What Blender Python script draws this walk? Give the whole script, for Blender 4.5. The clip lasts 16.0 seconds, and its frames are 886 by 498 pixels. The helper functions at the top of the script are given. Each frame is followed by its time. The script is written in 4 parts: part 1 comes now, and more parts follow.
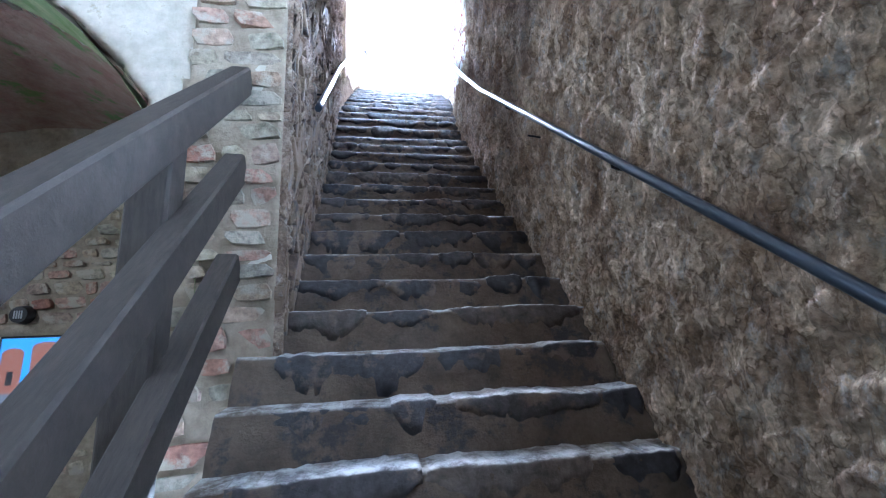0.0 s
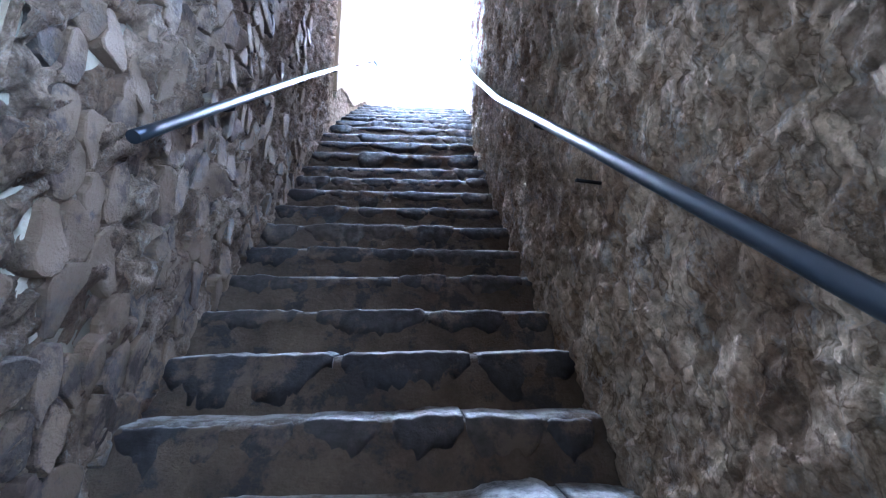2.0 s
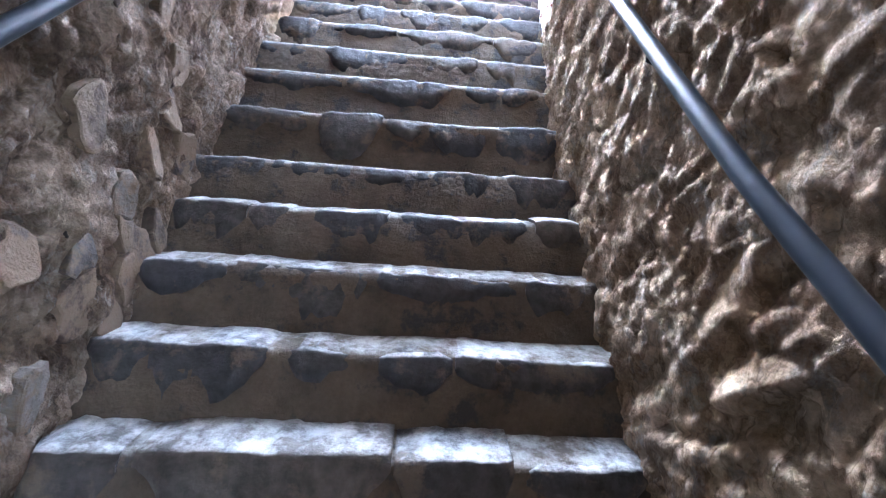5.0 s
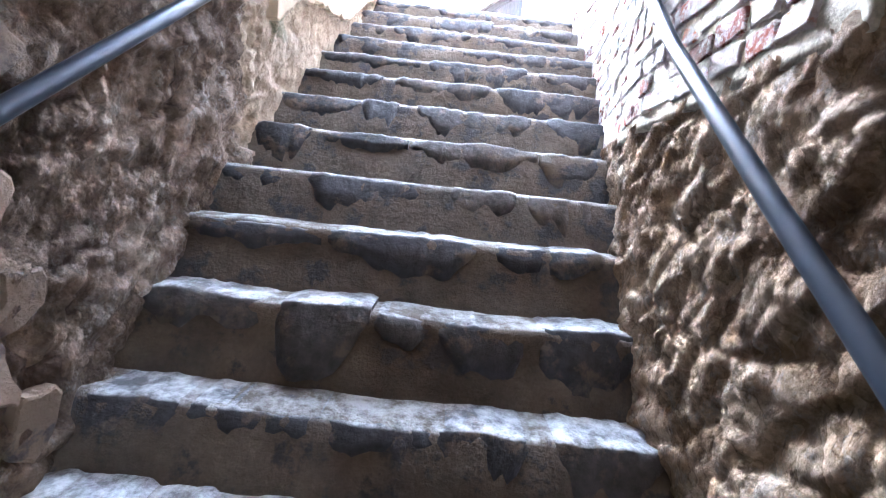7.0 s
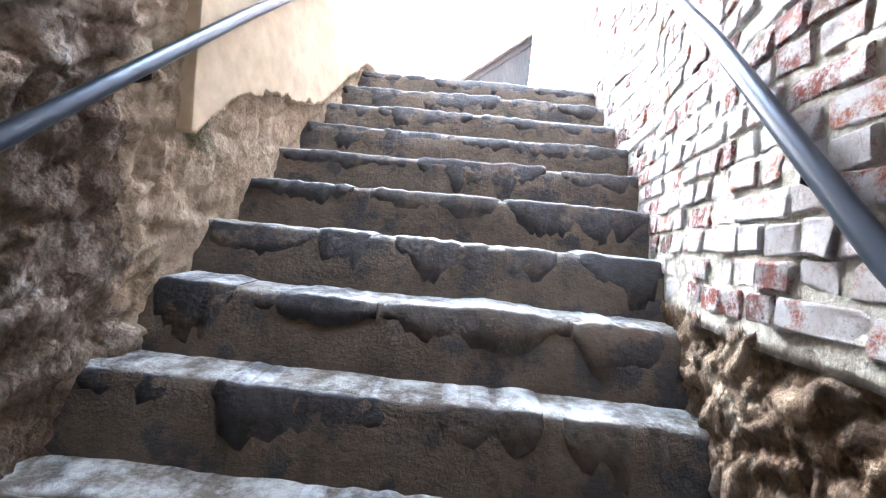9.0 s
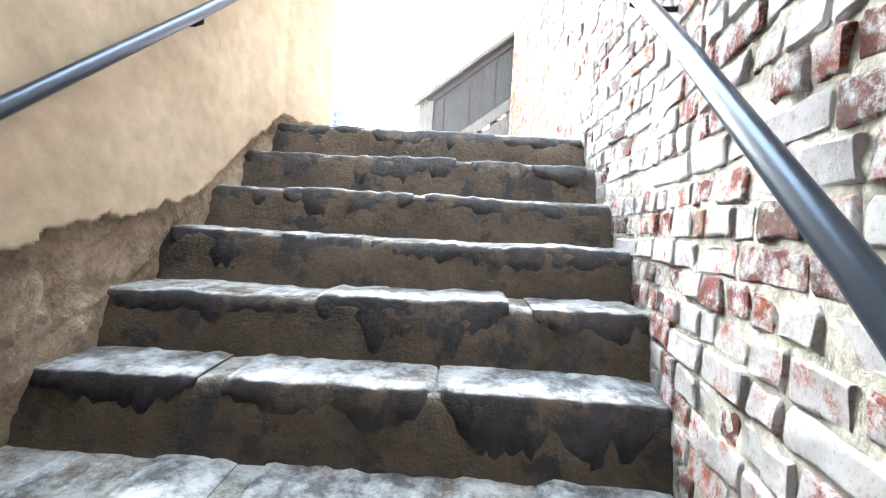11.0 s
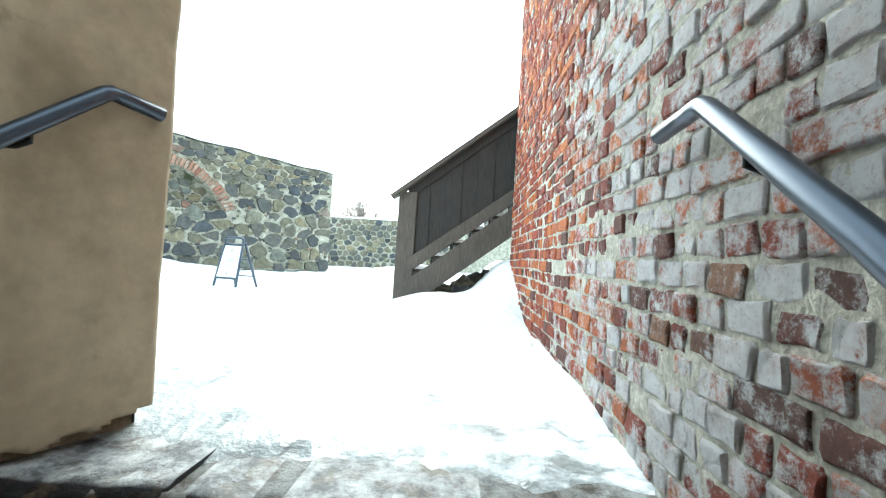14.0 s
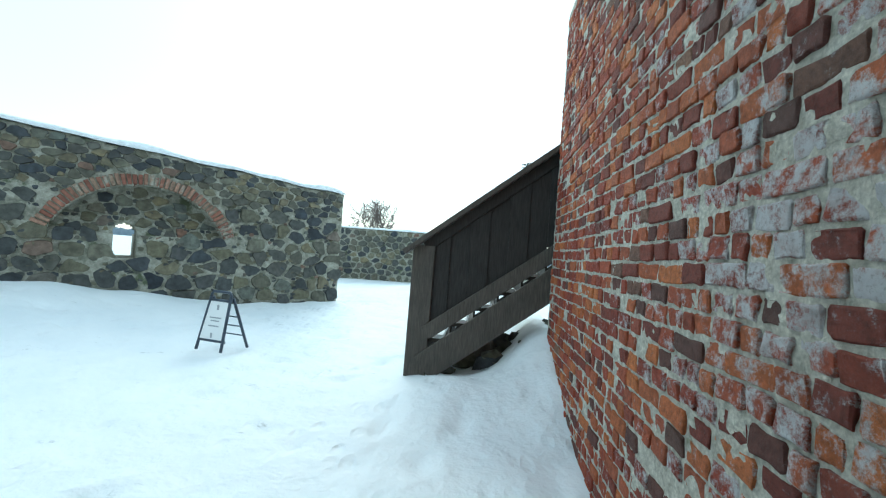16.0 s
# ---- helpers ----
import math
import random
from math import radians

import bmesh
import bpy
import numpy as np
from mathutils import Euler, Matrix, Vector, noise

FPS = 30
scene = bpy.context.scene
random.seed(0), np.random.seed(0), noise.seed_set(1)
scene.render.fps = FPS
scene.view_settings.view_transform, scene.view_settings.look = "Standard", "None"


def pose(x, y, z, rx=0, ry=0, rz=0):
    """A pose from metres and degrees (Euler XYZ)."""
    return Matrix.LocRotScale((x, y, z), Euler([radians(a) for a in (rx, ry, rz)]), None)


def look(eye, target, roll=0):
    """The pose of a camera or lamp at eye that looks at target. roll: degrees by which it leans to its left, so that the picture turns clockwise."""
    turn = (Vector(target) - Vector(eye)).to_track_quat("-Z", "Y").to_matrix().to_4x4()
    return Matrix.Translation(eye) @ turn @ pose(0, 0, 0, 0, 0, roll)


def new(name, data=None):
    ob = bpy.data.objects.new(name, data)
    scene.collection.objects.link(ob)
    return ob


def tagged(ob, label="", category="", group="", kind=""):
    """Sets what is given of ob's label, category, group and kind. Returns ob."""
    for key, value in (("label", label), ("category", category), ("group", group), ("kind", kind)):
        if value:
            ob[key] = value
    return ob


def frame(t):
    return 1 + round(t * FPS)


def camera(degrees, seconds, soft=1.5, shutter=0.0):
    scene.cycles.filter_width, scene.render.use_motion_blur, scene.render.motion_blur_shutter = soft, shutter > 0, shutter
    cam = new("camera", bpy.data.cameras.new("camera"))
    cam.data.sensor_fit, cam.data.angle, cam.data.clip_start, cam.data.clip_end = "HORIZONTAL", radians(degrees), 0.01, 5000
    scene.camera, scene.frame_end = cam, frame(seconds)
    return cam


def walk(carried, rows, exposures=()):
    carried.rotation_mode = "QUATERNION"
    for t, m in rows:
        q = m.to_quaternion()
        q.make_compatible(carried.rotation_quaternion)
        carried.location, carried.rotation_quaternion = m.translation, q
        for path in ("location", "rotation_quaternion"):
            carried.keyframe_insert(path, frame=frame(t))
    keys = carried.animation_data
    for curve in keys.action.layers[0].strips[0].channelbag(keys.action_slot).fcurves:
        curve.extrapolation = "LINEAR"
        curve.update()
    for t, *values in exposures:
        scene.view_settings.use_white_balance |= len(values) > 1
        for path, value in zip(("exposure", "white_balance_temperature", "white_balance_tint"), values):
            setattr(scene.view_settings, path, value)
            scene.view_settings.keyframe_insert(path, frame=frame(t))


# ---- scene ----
cam = camera(93.1, 16.0, soft=1.2)
PATH = [
    (0, (0.52, -1.419, 0.214), (0.85, 0.509, 0.629), -2.2),
    (0.5, (0.986, -1.239, 0.573), (1.171, 0.708, 0.99), -1.3),
    (1, (0.94, -0.918, 0.748), (1.101, 1.028, 1.182), -1.3),
    (1.5, (0.956, -0.439, 0.798), (1.115, 1.496, 1.275), -0.8),
    (2, (1.021, -0.161, 1.001), (1.177, 1.772, 1.49), -0.6),
    (2.4, (1.189, 0.034, 1.156), (1.325, 1.971, 1.636), -0.6),
    (2.5, (1.203, 0.099, 1.178), (1.345, 2.058, 1.557), -0.6),
    (3, (1.188, 0.371, 1.404), (1.146, 2.37, 1.452), 0.3),
    (3.5, (1.268, 0.703, 1.658), (1.191, 2.701, 1.692), 0.7),
    (4, (1.205, 1.031, 1.885), (1.11, 3.029, 1.865), 1.1),
    (4.5, (1.088, 1.287, 2.292), (1.155, 3.276, 2.087), 3.2),
    (4.7, (1.006, 1.371, 2.405), (1.145, 3.353, 2.175), 3.9),
    (6.8, (1.049, 2.211, 3.182), (1.051, 4.203, 3.007), 6.2),
    (7, (1.028, 2.281, 3.282), (1.024, 4.273, 3.1), 6.3),
    (7.5, (1.098, 2.487, 3.441), (1.056, 4.475, 3.231), 6.3),
    (8, (1.061, 2.684, 3.538), (1.029, 4.675, 3.35), 6.4),
    (8.5, (1.0, 2.848, 3.75), (0.979, 4.831, 3.49), 6.5),
    (8.7, (1.01, 2.90, 3.775), (0.96, 4.90, 3.75), 6.3),
    (10.8, (1.282, 3.616, 4.357), (1.211, 5.612, 4.263), 3.1),
    (11, (1.253, 3.693, 4.447), (1.188, 5.69, 4.358), 3.1),
    (11.5, (1.125, 3.896, 4.674), (1.074, 5.893, 4.586), 3.4),
    (12, (1.207, 4.125, 4.837), (1.17, 6.122, 4.737), 3.3),
    (12.5, (1.139, 4.316, 5.052), (1.145, 6.315, 4.97), 3.8),
    (13, (1.17, 4.515, 5.248), (1.16, 6.513, 5.159), 3.7),
    (13.5, (1.276, 4.791, 5.399), (1.22, 6.79, 5.428), 3.4),
    (14, (1.361, 5.051, 5.562), (1.269, 7.048, 5.613), 3.3),
    (14.5, (1.423, 5.244, 5.742), (1.316, 7.241, 5.791), 3.4),
    (15, (1.399, 5.464, 5.946), (1.248, 7.458, 5.98), 3.7),
    (15.5, (1.342, 5.692, 6.076), (1.177, 7.685, 6.107), 3.8),
    (16, (1.221, 5.884, 6.263), (1.051, 7.877, 6.29), 4.2),
]
EXPO = [(0.0, 5.6, 4850, 13), (2.0, 5.45, 4650, 14), (3.5, 5.9, 4700, 17), (4.5, 6.4, 5050, 14), (7.0, 6.0, 5350, 15), (8.5, 5.4, 5650, 13), (11.0, 4.35, 6050, 6), (12.5, 3.45, 6200, 1),
        (13.3, 2.8, 6250, -2), (14.0, 1.9, 6200, -3), (14.5, 1.4, 6150, -4), (15.2, 0.95, 5950, -6), (16.0, 0.4, 5700, -8)]
walk(cam, [(t, look(eye, target, roll)) for t, eye, target, roll in PATH], EXPO)

# ---------- world and light: an overcast winter day ----------
world = bpy.data.worlds.new("overcast")
scene.world = world
world.use_nodes = True
wt = world.node_tree
wt.nodes.clear()
sky = wt.nodes.new("ShaderNodeTexSky")
sky.sky_type, sky.sun_disc = "NISHITA", False
sky.sun_elevation, sky.sun_rotation = radians(34), radians(-10)
b_sky = wt.nodes.new("ShaderNodeBackground")
b_sky.inputs["Strength"].default_value = 0.06
b_cloud = wt.nodes.new("ShaderNodeBackground")
b_cloud.inputs["Color"].default_value = (0.86, 0.95, 1.0, 1)
b_cloud.inputs["Strength"].default_value = 0.70
add = wt.nodes.new("ShaderNodeAddShader")
out = wt.nodes.new("ShaderNodeOutputWorld")
wt.links.new(sky.outputs[0], b_sky.inputs["Color"])
wt.links.new(b_sky.outputs[0], add.inputs[0])
wt.links.new(b_cloud.outputs[0], add.inputs[1])
wt.links.new(add.outputs[0], out.inputs["Surface"])
sun = bpy.data.lights.new("sun", "SUN")
sun.energy, sun.angle, sun.color = 1.0, radians(40), (1.0, 0.96, 0.9)
sun_ob = new("sun", sun)
sun_ob.matrix_world = look((-3, 22, 17), (0, 4, 5))

# daylight through the window of the lower hall
win = bpy.data.lights.new("window_light", "AREA")
win.shape, win.size, win.size_y, win.energy, win.color = "RECTANGLE", 1.2, 1.1, 1.3, (1.0, 0.95, 0.86)
win_ob = new("window_light", win)
win_ob.matrix_world = look((-4.35, -1.15, 2.65), (0.6, 0.0, 0.5))

# ---------- materials ----------


def nodes_of(name):
    m = bpy.data.materials.new(name)
    m.use_nodes = True
    t = m.node_tree
    return m, t, t.nodes["Principled BSDF"]


def noise_tex(t, scale, detail=6.0, rough=0.6, coord="Object", stretch=(1, 1, 1)):
    geo = t.nodes.new("ShaderNodeNewGeometry")
    mp = t.nodes.new("ShaderNodeMapping")
    mp.inputs["Scale"].default_value = stretch
    t.links.new(geo.outputs["Position"], mp.inputs["Vector"])
    n = t.nodes.new("ShaderNodeTexNoise")
    n.inputs["Scale"].default_value, n.inputs["Detail"].default_value = scale, detail
    n.inputs["Roughness"].default_value = rough
    t.links.new(mp.outputs[0], n.inputs["Vector"])
    return n.outputs["Fac"]


def ramp(t, fac, stops, mode="LINEAR"):
    r = t.nodes.new("ShaderNodeValToRGB")
    r.color_ramp.interpolation = mode
    e = r.color_ramp.elements
    while len(e) < len(stops):
        e.new(0.5)
    for el, (p, c) in zip(e, stops):
        el.position = p
        el.color = (*c, 1) if len(c) == 3 else c
    t.links.new(fac, r.inputs["Fac"])
    return r.outputs["Color"]


def mix(t, fac, a, b, mode="MIX"):
    n = t.nodes.new("ShaderNodeMix")
    n.data_type, n.blend_type = "RGBA", mode
    for key, v in ((0, fac), (6, a), (7, b)):
        if isinstance(v, (int, float)):
            n.inputs[key].default_value = v
        elif isinstance(v, tuple):
            n.inputs[key].default_value = (*v, 1)
        else:
            t.links.new(v, n.inputs[key])
    return n.outputs[2]


def bump(t, bsdf, height, strength, distance):
    b = t.nodes.new("ShaderNodeBump")
    b.inputs["Strength"].default_value, b.inputs["Distance"].default_value = strength, distance
    t.links.new(height, b.inputs["Height"])
    if bsdf.inputs["Normal"].is_linked:
        t.links.new(bsdf.inputs["Normal"].links[0].from_socket, b.inputs["Normal"])
    t.links.new(b.outputs[0], bsdf.inputs["Normal"])


def piece_random(t, joined):
    if joined:
        return t.nodes.new("ShaderNodeNewGeometry").outputs["Random Per Island"]
    return t.nodes.new("ShaderNodeObjectInfo").outputs["Random"]


def rime_toplight(t):
    """Rime, grit and painted sky light on upward faces, in patches."""
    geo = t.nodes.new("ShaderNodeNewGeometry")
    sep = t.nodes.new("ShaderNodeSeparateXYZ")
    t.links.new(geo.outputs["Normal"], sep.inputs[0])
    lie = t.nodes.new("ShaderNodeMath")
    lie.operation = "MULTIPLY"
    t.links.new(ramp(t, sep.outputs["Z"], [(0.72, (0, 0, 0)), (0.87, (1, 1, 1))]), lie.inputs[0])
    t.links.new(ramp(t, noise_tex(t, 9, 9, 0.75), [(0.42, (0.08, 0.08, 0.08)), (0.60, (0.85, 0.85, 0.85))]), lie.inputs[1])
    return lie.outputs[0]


def stone_mat(name, tones, smear, smear_amount, rough=0.8, joined=False, grain=34.0, relief=0.012, frost_toplight=None):
    m, t, b = nodes_of(name)
    base = ramp(t, piece_random(t, joined), tones)
    fine = ramp(t, noise_tex(t, grain, 8), [(0.3, (0.42, 0.42, 0.42)), (0.7, (1.4, 1.4, 1.4))])
    col = mix(t, 0.9, base, fine, "MULTIPLY")
    if smear_amount > 0:
        edge = 0.62 - smear_amount * 0.3
        col = mix(t, ramp(t, noise_tex(t, 5.5, 9, 0.7), [(edge, (0, 0, 0)), (edge + 0.08, (1, 1, 1))]), col, smear)
    if frost_toplight:
        col = mix(t, rime_toplight(t), col, frost_toplight)
    t.links.new(col, b.inputs["Base Color"])
    b.inputs["Roughness"].default_value = rough
    bump(t, b, noise_tex(t, grain * 0.5, 10, 0.7), 0.9, relief)
    bump(t, b, noise_tex(t, grain * 3, 6, 0.6), 0.5, relief * 0.25)
    return m


def two_tone(name, a, c, scale, rough, relief=0.004, fine=60.0, spots=None, frost_toplight=None, cracks=0.0, grit=0.0):
    m, t, b = nodes_of(name)
    col = ramp(t, noise_tex(t, scale, 8, 0.65), [(0.35, a), (0.65, c)])
    col = mix(t, 0.5, col, ramp(t, noise_tex(t, fine, 6), [(0.3, (0.7 - grit, 0.7 - grit, 0.7 - grit)), (0.7, (1.2 + grit * 0.5,) * 3)]), "MULTIPLY")
    if spots:
        tone, amount, sc = spots
        col = mix(t, ramp(t, noise_tex(t, sc, 7, 0.7), [(amount, (0, 0, 0)), (amount + 0.07, (1, 1, 1))]), col, tone)
    if cracks:
        # broken stone faces with dark open joints between them
        geo = t.nodes.new("ShaderNodeNewGeometry")
        mp = t.nodes.new("ShaderNodeMapping")
        mp.inputs["Scale"].default_value, mp.inputs["Rotation"].default_value = (1.0, 1.5, 0.8), (0.7, 0, 0)
        t.links.new(geo.outputs["Position"], mp.inputs["Vector"])
        wob = t.nodes.new("ShaderNodeTexNoise")
        wob.inputs["Scale"].default_value, wob.inputs["Detail"].default_value = 7.0, 6.0
        t.links.new(mp.outputs[0], wob.inputs["Vector"])
        far_ = t.nodes.new("ShaderNodeMix")
        far_.data_type, far_.blend_type = "RGBA", "LINEAR_LIGHT"
        far_.inputs[0].default_value = 0.16
        t.links.new(mp.outputs[0], far_.inputs[6])
        t.links.new(wob.outputs["Color"], far_.inputs[7])
        vo = t.nodes.new("ShaderNodeTexVoronoi")
        vo.feature = "DISTANCE_TO_EDGE"
        vo.inputs["Scale"].default_value = cracks
        t.links.new(far_.outputs[2], vo.inputs["Vector"])
        tint = t.nodes.new("ShaderNodeTexVoronoi")
        tint.inputs["Scale"].default_value = cracks
        t.links.new(far_.outputs[2], tint.inputs["Vector"])
        hue = ramp(t, tint.outputs["Color"], [(0.2, (0.62, 0.58, 0.56)), (0.5, (1.0, 0.95, 0.88)), (0.8, (1.35, 1.36, 1.38))])
        col = mix(t, 0.6, col, hue, "MULTIPLY")
        col = mix(t, 0.6, col, ramp(t, vo.outputs["Distance"], [(0.0, (0.40, 0.34, 0.28)), (0.05, (1, 1, 1))]), "MULTIPLY")
        # pale scaly stone and lime left in patches, and broad brown stains
        col = mix(t, ramp(t, noise_tex(t, 10, 9, 0.78, stretch=(1, 1.4, 0.8)), [(0.54, (0, 0, 0)), (0.62, (0.75, 0.75, 0.75))]), col, (0.40, 0.38, 0.35))
        col = mix(t, 0.85, col, ramp(t, noise_tex(t, 2.3, 5, 0.6), [(0.36, (0.68, 0.57, 0.47)), (0.5, (1, 0.97, 0.92)), (0.64, (1.2, 1.2, 1.2))]), "MULTIPLY")
        bump(t, b, ramp(t, vo.outputs["Distance"], [(0.0, (0, 0, 0)), (0.16, (1, 1, 1))]), 0.7, 0.02)
        bump(t, b, noise_tex(t, 26, 12, 0.8, stretch=(1, 1.5, 0.8)), 1.0, 0.020)
        flake = t.nodes.new("ShaderNodeTexVoronoi")
        flake.inputs["Scale"].default_value = 30.0
        t.links.new(far_.outputs[2], flake.inputs["Vector"])
        bump(t, b, flake.outputs["Color"], 0.7, 0.010)
        col = mix(t, 0.8, col, ramp(t, noise_tex(t, 34, 10, 0.75), [(0.34, (0.52, 0.47, 0.43)), (0.5, (1, 1, 1)), (0.66, (1.35, 1.35, 1.35))]), "MULTIPLY")
        col = mix(t, 0.45, col, ramp(t, flake.outputs["Color"], [(0.2, (0.5, 0.48, 0.46)), (0.8, (1.35, 1.35, 1.35))]), "MULTIPLY")
    if frost_toplight:
        col = mix(t, rime_toplight(t), col, frost_toplight)
    t.links.new(col, b.inputs["Base Color"])
    b.inputs["Roughness"].default_value = rough
    bump(t, b, noise_tex(t, fine * 0.4, 9, 0.7), 0.8, relief * 2)
    bump(t, b, noise_tex(t, fine * 2, 4), 0.4, relief)
    return m


def brick_mat(name, joined):
    m, t, b = nodes_of(name)
    rnd = piece_random(t, joined)
    base = ramp(t, rnd, [(0.0, (0.26, 0.05, 0.03)), (0.2, (0.40, 0.075, 0.038)), (0.42, (0.48, 0.115, 0.048)), (0.58, (0.64, 0.20, 0.06)),
                         (0.72, (0.34, 0.075, 0.042)), (0.88, (0.22, 0.055, 0.04)), (0.97, (0.15, 0.075, 0.06)), (1.0, (0.34, 0.17, 0.10))])
    col = mix(t, 0.85, base, ramp(t, noise_tex(t, 38, 10, 0.8), [(0.32, (0.35, 0.33, 0.33)), (0.5, (0.95, 0.95, 0.95)), (0.68, (1.45, 1.45, 1.45))]), "MULTIPLY")
    # old limewash, thick near the stair and worn away farther along the wall
    geo = t.nodes.new("ShaderNodeNewGeometry")
    sep = t.nodes.new("ShaderNodeSeparateXYZ")
    t.links.new(geo.outputs["Position"], sep.inputs[0])
    along = t.nodes.new("ShaderNodeMapRange")
    along.inputs[1].default_value, along.inputs[2].default_value = 6.1, 8.1
    along.inputs[3].default_value, along.inputs[4].default_value = 0.18, -0.07
    t.links.new(sep.outputs["Y"], along.inputs[0])
    wear = t.nodes.new("ShaderNodeMath")
    wear.operation = "MULTIPLY_ADD"
    wear.inputs[1].default_value, wear.inputs[2].default_value = 0.22, 0.01
    t.links.new(rnd, wear.inputs[0])
    s1 = t.nodes.new("ShaderNodeMath")
    s1.operation = "ADD"
    t.links.new(noise_tex(t, 13, 13, 0.82), s1.inputs[0])
    t.links.new(along.outputs[0], s1.inputs[1])
    s2 = t.nodes.new("ShaderNodeMath")
    s2.operation = "SUBTRACT"
    t.links.new(s1.outputs[0], s2.inputs[0])
    t.links.new(wear.outputs[0], s2.inputs[1])
    lime = ramp(t, s2.outputs[0], [(0.45, (0, 0, 0)), (0.55, (0.92, 0.92, 0.92))])
    tint = ramp(t, noise_tex(t, 16, 10, 0.78), [(0.30, (0.44, 0.41, 0.41)), (0.42, (0.70, 0.66, 0.65)), (0.52, (0.80, 0.80, 0.81)), (0.7, (0.90, 0.90, 0.88))])
    tint = mix(t, 0.7, tint, ramp(t, noise_tex(t, 90, 8, 0.75), [(0.36, (0.55, 0.52, 0.50)), (0.46, (1, 1, 1))]), "MULTIPLY")
    col = mix(t, lime, col, tint)
    t.links.new(col, b.inputs["Base Color"])
    b.inputs["Roughness"].default_value = 0.85
    bump(t, b, noise_tex(t, 24, 12, 0.8), 1.0, 0.026)
    bump(t, b, noise_tex(t, 95, 8, 0.75), 1.0, 0.008)
    return m


def plain(name, color, rough=0.5, metal=0.0):
    m, t, b = nodes_of(name)
    b.inputs["Base Color"].default_value = (*color, 1)
    b.inputs["Roughness"].default_value, b.inputs["Metallic"].default_value = rough, metal
    return m


def wood_mat(name, a, c, axis=(1, 1, 1), rough=0.7):
    m, t, b = nodes_of(name)
    fac = noise_tex(t, 14, 8, 0.65, stretch=axis)
    col = ramp(t, fac, [(0.3, a), (0.7, c)])
    col = mix(t, 0.6, col, ramp(t, noise_tex(t, 4, 5), [(0.3, (0.7, 0.7, 0.7)), (0.7, (1.15, 1.15, 1.15))]), "MULTIPLY")
    t.links.new(col, b.inputs["Base Color"])
    b.inputs["Roughness"].default_value = rough
    bump(t, b, noise_tex(t, 40, 8, 0.7, stretch=axis), 0.6, 0.004)
    return m


TREAD_TONES = [(0.0, (0.030, 0.030, 0.036)), (0.45, (0.042, 0.040, 0.045)), (0.8, (0.060, 0.053, 0.050)), (1.0, (0.09, 0.074, 0.060))]
RUBBLE_TONES = [(0.0, (0.07, 0.05, 0.04)), (0.3, (0.11, 0.08, 0.06)), (0.55, (0.09, 0.08, 0.076)), (0.85, (0.14, 0.105, 0.08)), (1.0, (0.24, 0.23, 0.215))]
FIELD_TONES = [(0.0, (0.028, 0.032, 0.04)), (0.25, (0.085, 0.085, 0.075)), (0.45, (0.15, 0.135, 0.085)), (0.65, (0.045, 0.053, 0.065)), (0.85, (0.20, 0.165, 0.095)), (0.95, (0.13, 0.14, 0.12)), (1.0, (0.20, 0.11, 0.075))]
# pale step tops: rime with daylight painted into the colour
M_TREAD = stone_mat("dark slate step", TREAD_TONES, (0.12, 0.092, 0.066), 0.30, 0.5, grain=26, frost_toplight=(0.60, 0.62, 0.63))
M_STEP_FILL = two_tone("brown step mortar", (0.066, 0.050, 0.037), (0.135, 0.104, 0.072), 5, 0.8, 0.008, 60, ((0.045, 0.040, 0.042), 0.53, 6), frost_toplight=(0.52, 0.53, 0.52))
M_RUBBLE = stone_mat("rubble stone", RUBBLE_TONES, (0.20, 0.145, 0.10), 0.62, 0.85, grain=20, relief=0.03)
M_RUBBLE_J = stone_mat("rubble stone far", RUBBLE_TONES, (0.20, 0.145, 0.10), 0.62, 0.85, joined=True, grain=20, relief=0.03)
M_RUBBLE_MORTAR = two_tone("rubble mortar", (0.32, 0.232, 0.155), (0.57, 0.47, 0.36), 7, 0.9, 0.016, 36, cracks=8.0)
M_CRUMBLE = two_tone("crumbling ochre mortar", (0.20, 0.145, 0.095), (0.42, 0.335, 0.24), 8, 0.92, 0.014, 40, ((0.13, 0.12, 0.07), 0.6, 3))
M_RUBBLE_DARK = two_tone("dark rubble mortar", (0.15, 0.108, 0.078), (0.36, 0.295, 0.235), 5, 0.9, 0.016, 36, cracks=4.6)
M_FIELD = stone_mat("field stone", FIELD_TONES, (0.28, 0.26, 0.20), -0.0, 0.8, grain=12, relief=0.02)
M_FIELD_J = stone_mat("field stone far", FIELD_TONES, (0.28, 0.26, 0.20), -0.0, 0.8, joined=True, grain=12, relief=0.02)
M_FIELD_MORTAR = two_tone("pale lime mortar with lichen", (0.20, 0.195, 0.15), (0.46, 0.435, 0.36), 9, 0.95, 0.02, 26, ((0.10, 0.115, 0.065), 0.58, 2.4), grit=0.25)
M_VOUSSOIR = stone_mat("arch brick", [(0.0, (0.20, 0.075, 0.05)), (0.4, (0.30, 0.13, 0.085)), (0.7, (0.24, 0.16, 0.11)), (1.0, (0.36, 0.20, 0.14))], (0.34, 0.31, 0.25), 0.3, 0.85, grain=20, relief=0.015)
M_BRICK = brick_mat("old brick", False)
M_BRICK_J = brick_mat("old brick far", True)
M_BRICK_MORTAR = two_tone("grey lime mortar", (0.44, 0.41, 0.33), (0.78, 0.74, 0.64), 26, 0.95, 0.018, 80, ((0.20, 0.22, 0.12), 0.62, 2.2), grit=0.3)
M_PLASTER = two_tone("ochre plaster", (0.40, 0.315, 0.21), (0.52, 0.425, 0.30), 1.6, 0.9, 0.002, 14, ((0.34, 0.27, 0.18), 0.63, 4))
